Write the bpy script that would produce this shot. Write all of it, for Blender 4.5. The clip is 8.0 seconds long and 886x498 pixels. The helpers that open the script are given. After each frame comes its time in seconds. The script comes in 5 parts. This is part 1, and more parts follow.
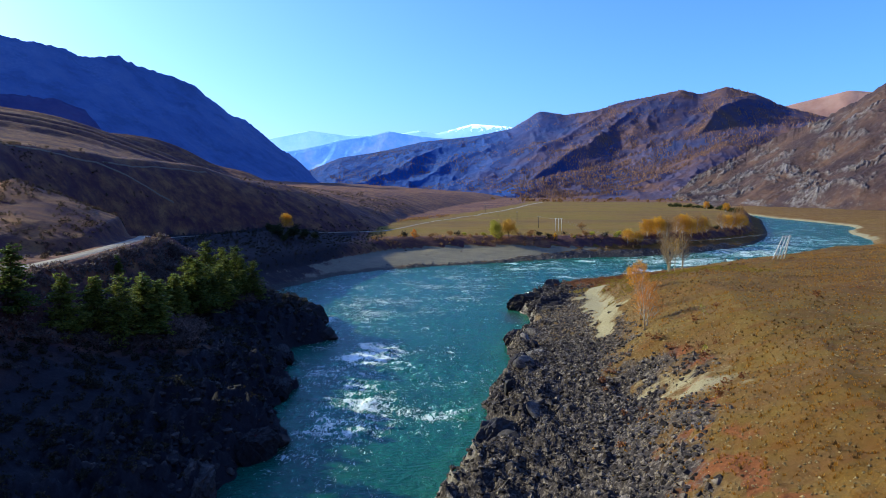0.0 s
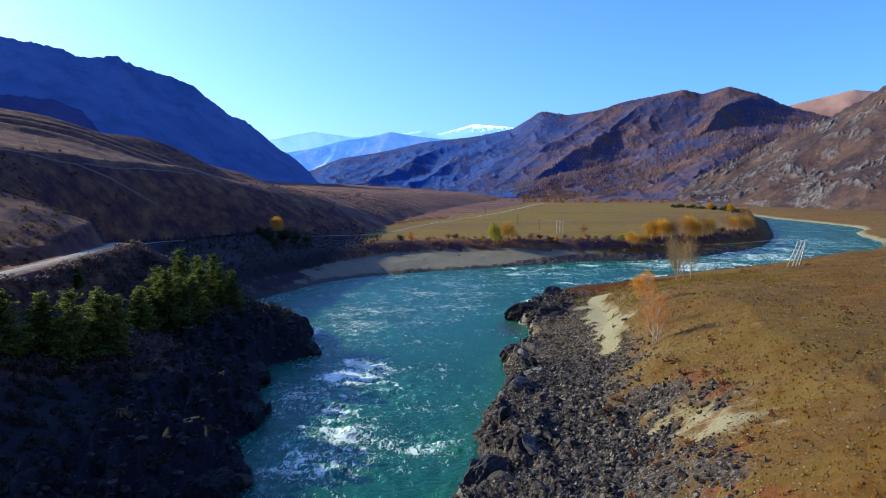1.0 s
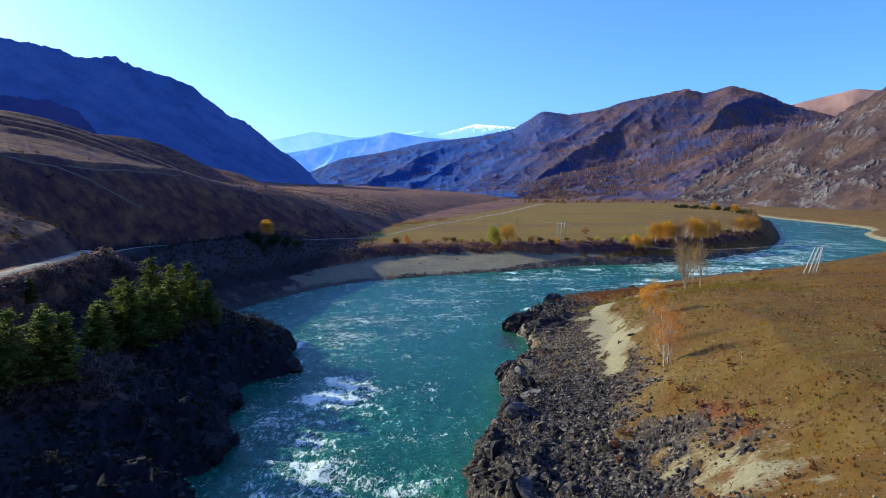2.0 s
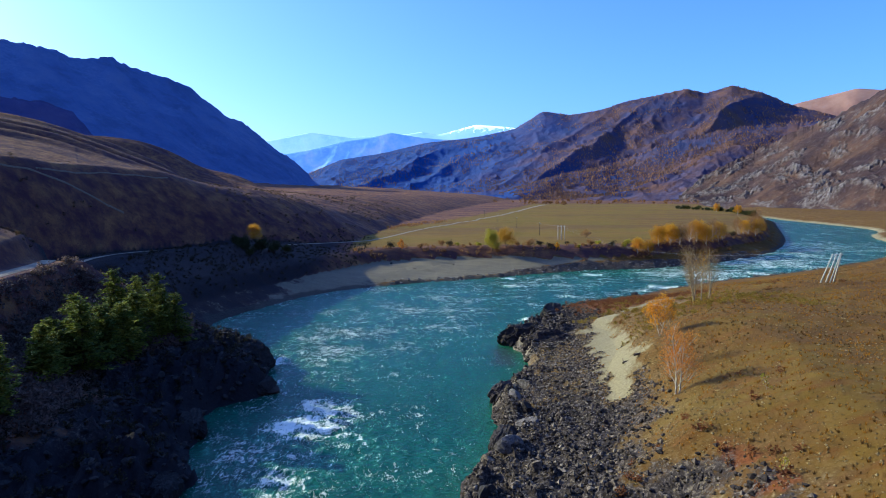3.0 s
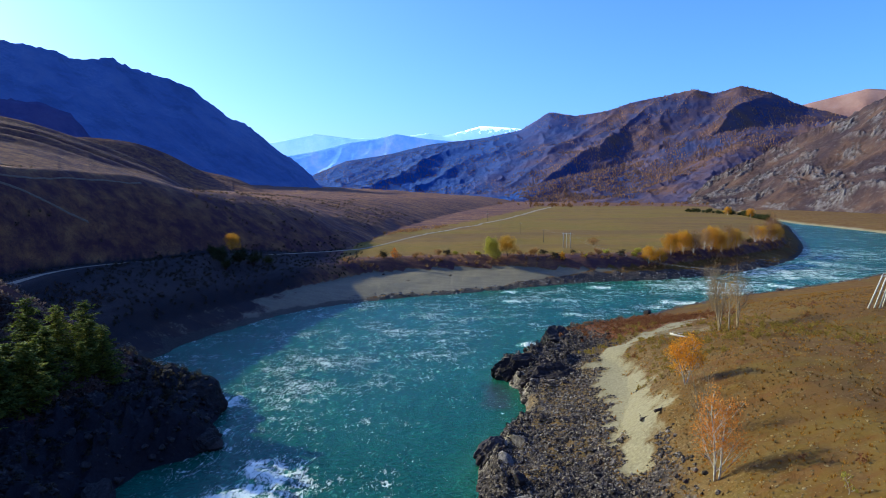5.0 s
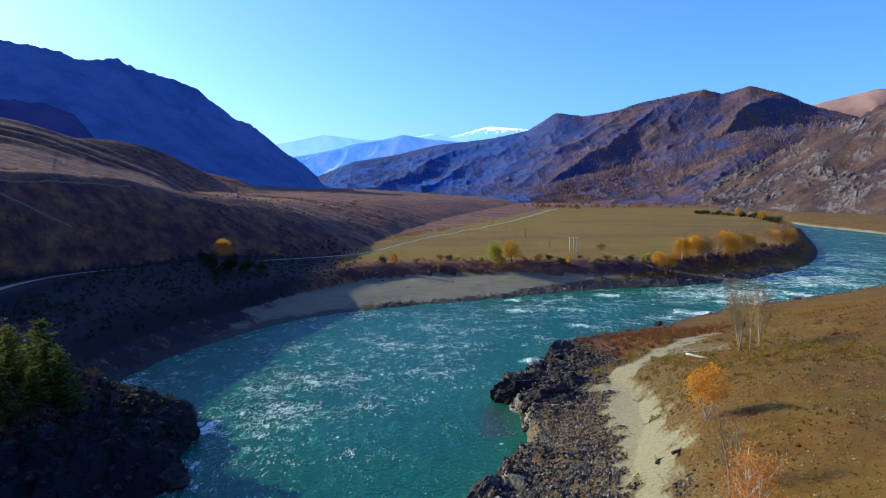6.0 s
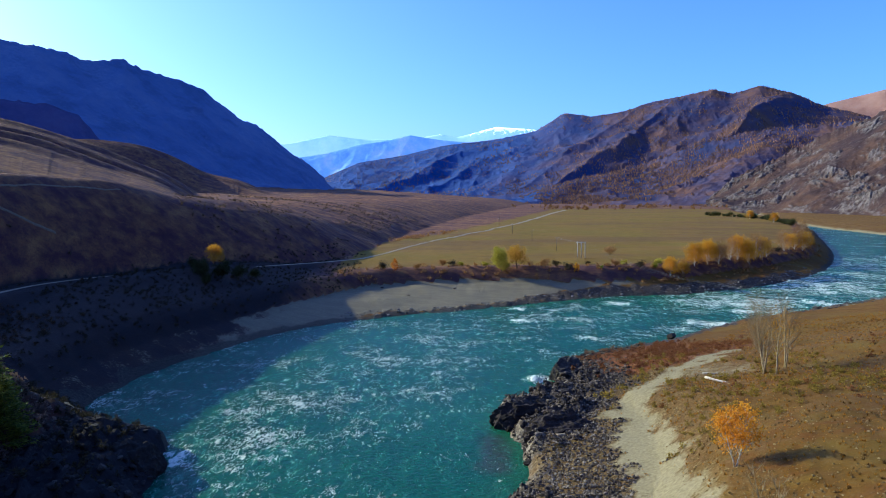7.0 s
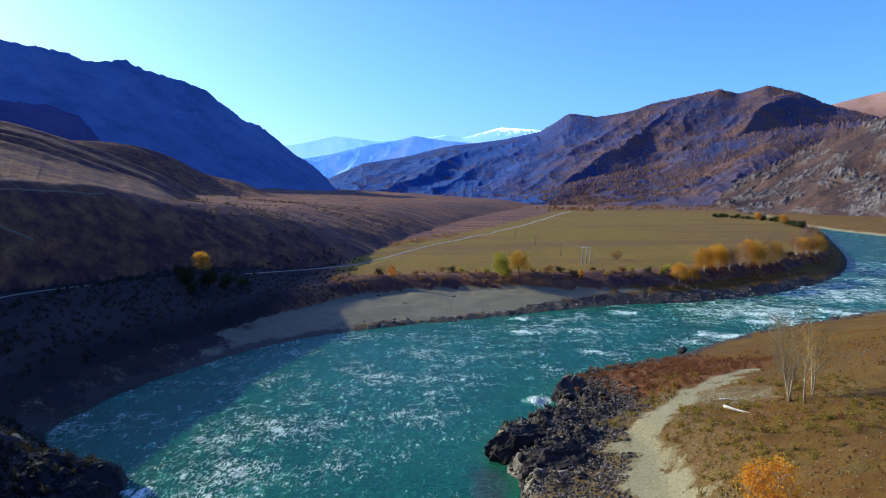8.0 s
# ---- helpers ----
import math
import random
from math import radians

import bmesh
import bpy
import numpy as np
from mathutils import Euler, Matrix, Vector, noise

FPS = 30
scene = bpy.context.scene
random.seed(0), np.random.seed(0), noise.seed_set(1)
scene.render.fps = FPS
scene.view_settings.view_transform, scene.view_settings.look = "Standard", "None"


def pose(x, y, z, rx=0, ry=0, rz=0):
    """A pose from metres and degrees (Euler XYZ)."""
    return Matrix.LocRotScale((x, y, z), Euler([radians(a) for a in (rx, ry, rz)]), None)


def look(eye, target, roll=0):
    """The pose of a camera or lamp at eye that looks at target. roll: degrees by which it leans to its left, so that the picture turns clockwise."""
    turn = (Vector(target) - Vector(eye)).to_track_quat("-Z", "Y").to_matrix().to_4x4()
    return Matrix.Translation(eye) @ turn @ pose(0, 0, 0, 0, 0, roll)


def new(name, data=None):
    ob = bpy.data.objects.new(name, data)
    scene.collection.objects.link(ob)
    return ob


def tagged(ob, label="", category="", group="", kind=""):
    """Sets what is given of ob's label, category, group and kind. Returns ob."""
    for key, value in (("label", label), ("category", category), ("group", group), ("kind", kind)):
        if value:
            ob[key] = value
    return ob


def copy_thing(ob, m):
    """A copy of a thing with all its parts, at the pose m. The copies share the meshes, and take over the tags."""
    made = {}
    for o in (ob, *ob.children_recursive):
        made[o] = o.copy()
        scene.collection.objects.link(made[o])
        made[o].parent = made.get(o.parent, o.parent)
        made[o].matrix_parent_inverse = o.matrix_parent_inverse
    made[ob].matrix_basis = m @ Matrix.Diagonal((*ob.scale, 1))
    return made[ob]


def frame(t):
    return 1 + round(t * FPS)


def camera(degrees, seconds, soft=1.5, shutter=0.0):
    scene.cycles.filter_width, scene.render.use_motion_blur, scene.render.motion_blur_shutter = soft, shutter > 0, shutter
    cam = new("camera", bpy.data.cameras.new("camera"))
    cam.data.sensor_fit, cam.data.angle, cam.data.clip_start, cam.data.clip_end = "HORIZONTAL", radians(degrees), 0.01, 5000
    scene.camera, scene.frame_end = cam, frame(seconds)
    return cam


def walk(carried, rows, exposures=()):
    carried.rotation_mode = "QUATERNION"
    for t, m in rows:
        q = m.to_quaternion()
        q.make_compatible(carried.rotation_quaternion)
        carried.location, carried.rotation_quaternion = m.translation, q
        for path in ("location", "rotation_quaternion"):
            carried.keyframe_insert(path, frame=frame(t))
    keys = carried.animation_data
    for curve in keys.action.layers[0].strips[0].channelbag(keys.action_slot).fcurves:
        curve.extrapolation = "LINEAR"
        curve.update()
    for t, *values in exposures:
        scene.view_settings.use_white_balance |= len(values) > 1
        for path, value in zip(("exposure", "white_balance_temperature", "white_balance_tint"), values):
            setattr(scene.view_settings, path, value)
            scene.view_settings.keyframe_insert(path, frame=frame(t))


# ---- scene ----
cam = camera(65.5, 8.0, soft=0.5)
PATH = [
    (0, look((0.00, -0.00, 45.00), (0.00, 99.61, 36.18), 0.25)),
    (0.5, look((1.42, 7.49, 45.43), (1.32, 107.10, 36.63), 0.22)),
    (1, look((2.77, 14.82, 45.86), (2.52, 114.43, 37.10), 0.17)),
    (1.5, look((4.15, 22.12, 46.29), (3.75, 121.73, 37.54), 0.11)),
    (3, look((8.31, 44.13, 47.67), (7.72, 143.75, 39.02), -0.07)),
    (3.5, look((9.72, 51.37, 48.21), (9.19, 151.00, 39.65), -0.12)),
    (4, look((11.10, 58.56, 48.75), (10.57, 158.19, 40.20), -0.13)),
    (4.5, look((12.49, 65.71, 49.34), (11.91, 165.35, 40.80), -0.12)),
    (5, look((13.76, 72.81, 50.00), (12.23, 172.44, 41.52), -0.10)),
    (6.5, look((17.72, 94.56, 52.03), (14.81, 194.17, 43.67), -0.09)),
    (7, look((18.92, 101.75, 52.73), (15.24, 201.33, 44.40), -0.09)),
    (7.5, look((20.21, 108.96, 53.48), (15.88, 208.52, 45.18), -0.10)),
    (8, look((21.39, 116.21, 54.24), (16.98, 215.77, 45.99), -0.13)),
]
walk(cam, PATH, exposures=[(0, 1.02, 5200, 17), (4, 0.97, 5150, 17), (8, 0.95, 5150, 17)])

# ---- world, sun ----
SUN_EL, SUN_AZ = radians(24.0), radians(290.0)
world = bpy.data.worlds.new("sky")
scene.world = world
world.use_nodes = True
wn = world.node_tree
sky = wn.nodes.new("ShaderNodeTexSky")
sky.sky_type, sky.sun_disc = "NISHITA", False
sky.sun_elevation, sky.sun_rotation = SUN_EL, SUN_AZ
sky.altitude, sky.air_density, sky.dust_density, sky.ozone_density = 700, 0.75, 3.2, 8.0
wn.nodes["Background"].inputs[1].default_value = 0.15
wn.links.new(sky.outputs[0], wn.nodes["Background"].inputs[0])

sun = bpy.data.lights.new("sun", "SUN")
sun.energy, sun.angle, sun.color = 3.35, radians(0.5), (0.95, 0.86, 0.38)
sun_ob = new("sun", sun)
sun_way = Vector((math.sin(SUN_AZ) * math.cos(SUN_EL), math.cos(SUN_AZ) * math.cos(SUN_EL), math.sin(SUN_EL)))
sun_ob.matrix_world = look(sun_way * 400, (0, 0, 0))


# ---- materials ----
def nodes_of(name, rough=0.9, metal=0.0, spec=0.3):
    m = bpy.data.materials.new(name)
    m.use_nodes = True
    nt = m.node_tree
    b = nt.nodes["Principled BSDF"]
    b.inputs["Roughness"].default_value = rough
    b.inputs["Metallic"].default_value = metal
    b.inputs["Specular IOR Level"].default_value = spec
    return m, nt, b


def n_noise(nt, scale, detail=4.0, rough=0.6, vec=None, kind="ShaderNodeTexNoise"):
    n = nt.nodes.new(kind)
    n.inputs["Scale"].default_value = scale
    n.inputs["Detail"].default_value = detail
    n.inputs["Roughness"].default_value = rough
    nt.links.new(vec if vec else n_coord(nt), n.inputs["Vector"])
    return n.outputs["Fac"] if "Fac" in n.outputs else n.outputs[0]


def n_coord(nt):
    for n in nt.nodes:
        if n.bl_idname == "ShaderNodeNewGeometry":
            return n.outputs["Position"]
    return nt.nodes.new("ShaderNodeNewGeometry").outputs["Position"]


def n_ramp(nt, fac, stops):
    r = nt.nodes.new("ShaderNodeValToRGB")
    el = r.color_ramp.elements
    while len(el) < len(stops):
        el.new(0.5)
    for e, (p, c) in zip(el, stops):
        e.position, e.color = p, (*c, 1) if len(c) == 3 else c
    nt.links.new(fac, r.inputs[0])
    return r.outputs[0]


def n_mix(nt, fac, a, b, mode="MIX"):
    m = nt.nodes.new("ShaderNodeMix")
    m.data_type, m.blend_type = "RGBA", mode
    for v, i in ((fac, 0), (a, 6), (b, 7)):
        if isinstance(v, (int, float)):
            m.inputs[i].default_value = v
        elif isinstance(v, tuple):
            m.inputs[i].default_value = (*v, 1)
        else:
            nt.links.new(v, m.inputs[i])
    return m.outputs[2]


def n_math(nt, op, a, b=0.0, clamp=False):
    m = nt.nodes.new("ShaderNodeMath")
    m.operation, m.use_clamp = op, clamp
    for v, i in ((a, 0), (b, 1)):
        if isinstance(v, (int, float)):
            m.inputs[i].default_value = v
        else:
            nt.links.new(v, m.inputs[i])
    return m.outputs[0]


def n_attr(nt, name):
    a = nt.nodes.new("ShaderNodeAttribute")
    a.attribute_name = name
    return a.outputs["Fac"]


def n_bump(nt, b, height, strength=0.5, distance=0.3):
    u = nt.nodes.new("ShaderNodeBump")
    u.inputs["Strength"].default_value, u.inputs["Distance"].default_value = strength, distance
    nt.links.new(height, u.inputs["Height"])
    nt.links.new(u.outputs[0], b.inputs["Normal"])


def speckled(name, a, b, scale, rough=0.9, bump=0.3, dist=0.05, c=None, spec=0.3, scale2=None):
    """A surface of two tones that mix at one scale, with a third at a coarser one."""
    m, nt, p = nodes_of(name, rough, 0, spec)
    f = n_noise(nt, scale, 6)
    col = n_ramp(nt, f, [(0.3, a), (0.7, b)])
    if c:
        g = n_noise(nt, scale2 or scale * 0.13, 3)
        col = n_mix(nt, n_math(nt, "SUBTRACT", n_math(nt, "MULTIPLY", g, 3.0), 1.2, True), col, c)
    nt.links.new(col, p.inputs["Base Color"])
    n_bump(nt, p, f, bump, dist)
    return m


def ground_material():
    m, nt, b = nodes_of("valley_ground", 0.95, 0, 0.15)
    fine, mid, big = n_noise(nt, 1.6, 8, 0.7), n_noise(nt, 0.16, 6, 0.65), n_noise(nt, 0.022, 5, 0.6)
    dry = n_ramp(nt, mid, [(0.30, (0.072, 0.031, 0.003)), (0.50, (0.142, 0.063, 0.005)), (0.70, (0.205, 0.097, 0.009))])
    dry = n_mix(nt, n_math(nt, "MULTIPLY", n_math(nt, "SUBTRACT", fine, 0.46, True), 3.6, True), dry, (0.085, 0.042, 0.007))
    sprig = n_noise(nt, 3.2, 5, 0.7)
    dry = n_mix(nt, n_ramp(nt, sprig, [(0.56, (0, 0, 0)), (0.66, (0.8, 0.8, 0.8))]), dry, (0.055, 0.028, 0.008))
    dry = n_mix(nt, n_ramp(nt, sprig, [(0.33, (0.7, 0.7, 0.7)), (0.42, (0, 0, 0))]), dry, (0.30, 0.18, 0.04))
    dry = n_mix(nt, n_ramp(nt, big, [(0.46, (0, 0, 0)), (0.62, (0.7, 0.7, 0.7))]), dry, (0.145, 0.088, 0.011))
    mp = nt.nodes.new("ShaderNodeMapping")
    mp.inputs["Rotation"].default_value = (0, 0, 0.25)
    mp.inputs["Scale"].default_value = (0.09, 0.28, 0.2)
    nt.links.new(n_coord(nt), mp.inputs["Vector"])
    mat_ = n_noise(nt, 1.0, 7, 0.62, mp.outputs[0])
    dry = n_mix(nt, n_ramp(nt, mat_, [(0.50, (0, 0, 0)), (0.62, (0.8, 0.8, 0.8))]), dry, (0.130, 0.050, 0.007))
    dry = n_mix(nt, n_ramp(nt, mat_, [(0.30, (0.55, 0.55, 0.55)), (0.42, (0, 0, 0))]), dry, (0.20, 0.12, 0.017))
    plot = n_noise(nt, 0.055, 7, 0.68)
    dry = n_mix(nt, n_ramp(nt, plot, [(0.49, (0, 0, 0)), (0.58, (0.8, 0.8, 0.8))]), dry, n_mix(nt, fine, (0.075, 0.036, 0.009), (0.175, 0.083, 0.017)))
    dry = n_mix(nt, n_ramp(nt, plot, [(0.33, (0.65, 0.65, 0.65)), (0.44, (0, 0, 0))]), dry, n_mix(nt, fine, (0.080, 0.056, 0.009), (0.205, 0.135, 0.023)))
    green = n_ramp(nt, mid, [(0.3, (0.120, 0.080, 0.008)), (0.7, (0.225, 0.138, 0.016))])
    green = n_mix(nt, n_ramp(nt, big, [(0.4, (0, 0, 0)), (0.65, (0.8, 0.8, 0.8))]), green, (0.215, 0.115, 0.022))
    bp = nt.nodes.new("ShaderNodeMapping")
    bp.inputs["Rotation"].default_value = (0, 0, -0.2)
    bp.inputs["Scale"].default_value = (0.005, 0.020, 0.02)
    nt.links.new(n_coord(nt), bp.inputs["Vector"])
    band = n_noise(nt, 1.0, 6, 0.6, bp.outputs[0])
    green = n_mix(nt, n_ramp(nt, band, [(0.46, (0, 0, 0)), (0.60, (0.75, 0.75, 0.75))]), green, (0.135, 0.074, 0.024))
    green = n_mix(nt, n_ramp(nt, band, [(0.36, (0.6, 0.6, 0.6)), (0.46, (0, 0, 0))]), green, (0.155, 0.112, 0.012))
    # Dark tones lean violet: blue of shade and haze mixed into the grass.
    hill = n_ramp(nt, mid, [(0.3, (0.078, 0.036, 0.034)), (0.52, (0.175, 0.080, 0.045)), (0.72, (0.32, 0.150, 0.057))])
    hp = nt.nodes.new("ShaderNodeMapping")
    hp.inputs["Rotation"].default_value = (0, 0, 0.5)
    hp.inputs["Scale"].default_value = (0.012, 0.075, 0.10)
    nt.links.new(n_coord(nt), hp.inputs["Vector"])
    sward = n_noise(nt, 1.0, 8, 0.68, hp.outputs[0])
    hill = n_mix(nt, n_ramp(nt, sward, [(0.48, (0, 0, 0)), (0.60, (0.75, 0.75, 0.75))]), hill, (0.058, 0.025, 0.040))
    hill = n_mix(nt, n_ramp(nt, sward, [(0.34, (0.7, 0.7, 0.7)), (0.45, (0, 0, 0))]), hill, (0.34, 0.170, 0.062))
    hill = n_mix(nt, n_ramp(nt, fine, [(0.50, (0, 0, 0)), (0.62, (0.6, 0.6, 0.6))]), hill, (0.058, 0.025, 0.036))
    sand = n_ramp(nt, fine, [(0.3, (0.18, 0.148, 0.080)), (0.7, (0.335, 0.28, 0.16))])
    rock = n_ramp(nt, fine, [(0.3, (0.011, 0.008, 0.008)), (0.50, (0.042, 0.032, 0.029)), (0.70, (0.24, 0.190, 0.150))])
    red = n_ramp(nt, fine, [(0.3, (0.075, 0.022, 0.008)), (0.7, (0.25, 0.088, 0.024))])
    gravel = n_ramp(nt, fine, [(0.35, (0.05, 0.034, 0.016)), (0.5, (0.112, 0.073, 0.029)), (0.68, (0.285, 0.20, 0.078))])

    def edge(name, width=0.5):
        v = n_math(nt, "ADD", n_attr(nt, name), n_math(nt, "MULTIPLY", n_math(nt, "SUBTRACT", mid, 0.5), 1.3))
        v = n_math(nt, "ADD", v, n_math(nt, "MULTIPLY", n_math(nt, "SUBTRACT", fine, 0.5), 0.8))
        return n_ramp(nt, v, [(0.5 - width / 2, (0, 0, 0)), (0.5 + width / 2, (1, 1, 1))])

    col = n_mix(nt, edge("far_meadow"), dry, green)
    col = n_mix(nt, edge("hill"), col, hill)
    col = n_mix(nt, edge("gravel", 0.9), col, gravel)
    col = n_mix(nt, edge("red", 0.4), col, red)
    col = n_mix(nt, edge("rock", 0.2), col, rock)
    col = n_mix(nt, n_math(nt, "MULTIPLY", n_attr(nt, "pale"), n_ramp(nt, mid, [(0.40, (0, 0, 0)), (0.55, (1, 1, 1))])), col, n_ramp(nt, fine, [(0.35, (0.06, 0.048, 0.038)), (0.6, (0.34, 0.285, 0.22))]))
    # Near-black tint that paints the left bank's shade into the ground colour.
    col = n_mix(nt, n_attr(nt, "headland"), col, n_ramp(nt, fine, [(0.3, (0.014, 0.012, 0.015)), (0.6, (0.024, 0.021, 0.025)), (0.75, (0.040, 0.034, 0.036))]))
    col = n_mix(nt, edge("sand", 0.55), col, sand)
    shingle = n_ramp(nt, fine, [(0.3, (0.125, 0.105, 0.070)), (0.7, (0.25, 0.212, 0.140))])
    shingle = n_mix(nt, n_ramp(nt, mat_, [(0.42, (0, 0, 0)), (0.58, (0.5, 0.5, 0.5))]), shingle, (0.13, 0.11, 0.08))
    col = n_mix(nt, edge("beach", 0.2), col, shingle)
    col = n_mix(nt, n_math(nt, "MULTIPLY", edge("damp", 0.4), 0.85), col, n_ramp(nt, fine, [(0.35, (0.02, 0.019, 0.018)), (0.65, (0.075, 0.066, 0.055))]))
    nt.links.new(col, b.inputs["Base Color"])
    n_bump(nt, b, n_math(nt, "ADD", fine, n_math(nt, "MULTIPLY", mid, 0.6)), 0.8, 0.4)
    return m


def water_material():
    m, nt, b = nodes_of("glacial_water", 0.3, 0, 0.18)
    b.inputs["Specular Tint"].default_value = (0.04, 0.13, 1.0, 1)
    b.inputs["IOR"].default_value = 1.33
    geo = n_coord(nt)

    def stretched(sx, sy, turn):
        mp = nt.nodes.new("ShaderNodeMapping")
        mp.inputs["Rotation"].default_value = (0, 0, turn)
        mp.inputs["Scale"].default_value = (sx, sy, 0.6)
        nt.links.new(geo, mp.inputs["Vector"])
        return mp.outputs[0]

    def warped(scale, detail, rough, vec, bend):
        n = nt.nodes.new("ShaderNodeTexNoise")
        for key, v in (("Scale", scale), ("Detail", detail), ("Roughness", rough), ("Distortion", bend)):
            n.inputs[key].default_value = v
        nt.links.new(vec, n.inputs["Vector"])
        return n.outputs["Fac"]

    swell, flow = stretched(0.75, 0.95, 0.35), stretched(1.15, 0.5, 0.25)
    rapid, shallow = n_attr(nt, "rapid"), n_attr(nt, "shallow")
    big, gust = n_noise(nt, 0.03, 4), n_noise(nt, 0.05, 3)
    streak = n_noise(nt, 0.8, 5, 0.62, swell)
    torn = warped(0.40, 7, 0.68, flow, 0.9)
    lace = warped(1.05, 6, 0.72, flow, 1.4)
    body = n_ramp(nt, big, [(0.35, (0.007, 0.066, 0.042)), (0.65, (0.012, 0.092, 0.058))])
    body = n_mix(nt, n_math(nt, "MULTIPLY", shallow, 0.6), body, (0.026, 0.115, 0.052))
    body = n_mix(nt, n_attr(nt, "shoal"), body, (0.045, 0.055, 0.052))
    body = n_mix(nt, n_math(nt, "MULTIPLY", n_math(nt, "SUBTRACT", streak, 0.44, True), 1.5, True), body, (0.022, 0.165, 0.092))
    churn = n_math(nt, "ADD", n_math(nt, "MULTIPLY", rapid, 1.05), n_math(nt, "ADD", n_math(nt, "MULTIPLY", n_math(nt, "SUBTRACT", torn, 0.5), 3.2), n_math(nt, "MULTIPLY", n_math(nt, "SUBTRACT", lace, 0.5), 2.4)))
    body = n_mix(nt, n_ramp(nt, churn, [(0.40, (0, 0, 0)), (0.85, (0.8, 0.8, 0.8))]), body, (0.10, 0.33, 0.22))
    white = n_ramp(nt, churn, [(0.78, (0, 0, 0)), (0.95, (0.45, 0.45, 0.45)), (1.2, (1, 1, 1))])
    patchy = n_math(nt, "ADD", n_math(nt, "MULTIPLY", n_math(nt, "SUBTRACT", gust, 0.5), 0.45), n_math(nt, "MULTIPLY", n_math(nt, "SUBTRACT", n_noise(nt, 0.24, 2), 0.5), 0.30))
    patchy = n_math(nt, "SUBTRACT", n_math(nt, "ADD", patchy, n_math(nt, "MULTIPLY", rapid, 0.16)), n_math(nt, "MULTIPLY", n_attr(nt, "calm"), 0.05))
    fleck = n_ramp(nt, n_math(nt, "ADD", lace, patchy), [(0.600, (0, 0, 0)), (0.635, (0.35, 0.35, 0.35)), (0.685, (0.95, 0.95, 0.95))])
    foam = n_math(nt, "MAXIMUM", white, fleck)
    nt.links.new(n_mix(nt, foam, body, (0.86, 0.90, 0.80)), b.inputs["Base Color"])
    nt.links.new(n_math(nt, "ADD", n_math(nt, "MULTIPLY", foam, 0.5), 0.24), b.inputs["Roughness"])
    rip = n_noise(nt, 1.1, 6, 0.6, swell)
    n_bump(nt, b, n_math(nt, "ADD", rip, n_math(nt, "MULTIPLY", foam, 0.6)), 0.95, 0.6)
    return m


def mountain_material(name, low, mid_c, high, crag, scale=0.012, snow=0.0, glow=0.0):
    m, nt, b = nodes_of(name, 0.95, 0, 0.1)
    a, c = n_noise(nt, scale, 8, 0.65), n_noise(nt, scale * 9, 7, 0.7)
    col = n_ramp(nt, a, [(0.36, low), (0.49, mid_c), (0.62, high)])
    col = n_mix(nt, n_ramp(nt, c, [(0.54, (0, 0, 0)), (0.68, (0.45, 0.45, 0.45))]), col, crag)
    bare = n_math(nt, "MULTIPLY", n_attr(nt, "outcrop"), n_ramp(nt, c, [(0.36, (0.1, 0.1, 0.1)), (0.55, (1, 1, 1))]))
    col = n_mix(nt, bare, col, n_mix(nt, c, crag, tuple(v * 1.35 for v in crag)))
    # Aerial haze painted as a bluer tint, strongest towards the west.
    col = n_mix(nt, n_attr(nt, "haze"), col, n_mix(nt, c, (0.026, 0.062, 0.200), (0.045, 0.086, 0.255)))
    if snow:
        sep = nt.nodes.new("ShaderNodeSeparateXYZ")
        nt.links.new(n_coord(nt), sep.inputs[0])
        v = n_math(nt, "ADD", n_math(nt, "MULTIPLY", n_math(nt, "SUBTRACT", sep.outputs[2], snow), 0.008), n_math(nt, "MULTIPLY", c, 1.9))
        col = n_mix(nt, n_ramp(nt, v, [(0.98, (0, 0, 0)), (1.2, (0.7, 0.7, 0.7))]), col, (0.85, 0.9, 0.95))
    nt.links.new(col, b.inputs["Base Color"])
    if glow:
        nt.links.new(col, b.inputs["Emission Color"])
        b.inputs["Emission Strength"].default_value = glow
    n_bump(nt, b, n_math(nt, "ADD", a, c), 0.8, 8.0)
    return m


M_GROUND = ground_material()
M_WATER = water_material()
M_ROAD = speckled("dusty_road", (0.20, 0.155, 0.105), (0.37, 0.295, 0.20), 1.2, c=(0.20, 0.16, 0.115), scale2=0.2)
M_PATH = speckled("trodden_earth", (0.14, 0.10, 0.06), (0.26, 0.19, 0.12), 1.2)
# Blue of haze and shade is painted into these two slope colours.
M_MT_LEFT = mountain_material("haze_blue_slope", (0.095, 0.130, 0.265), (0.125, 0.165, 0.335), (0.155, 0.190, 0.345), (0.185, 0.222, 0.36))
M_MT_RIDGE = mountain_material("shade_violet_ridge", (0.075, 0.070, 0.17), (0.095, 0.085, 0.20), (0.12, 0.10, 0.21), (0.13, 0.12, 0.22))
# Low tones carry haze blue in the base colour.
M_MT_MID = mountain_material("hazy_forested_slope", (0.034, 0.043, 0.110), (0.064, 0.048, 0.086), (0.135, 0.070, 0.052), (0.078, 0.064, 0.108), 0.006)
M_MT_CLIFF = mountain_material("craggy_slope", (0.034, 0.022, 0.028), (0.060, 0.036, 0.034), (0.102, 0.057, 0.040), (0.165, 0.142, 0.136), 0.010)
M_MT_FAR = mountain_material("bare_far_slope", (0.22, 0.115, 0.090), (0.30, 0.165, 0.125), (0.35, 0.205, 0.155), (0.28, 0.19, 0.165), 0.004)
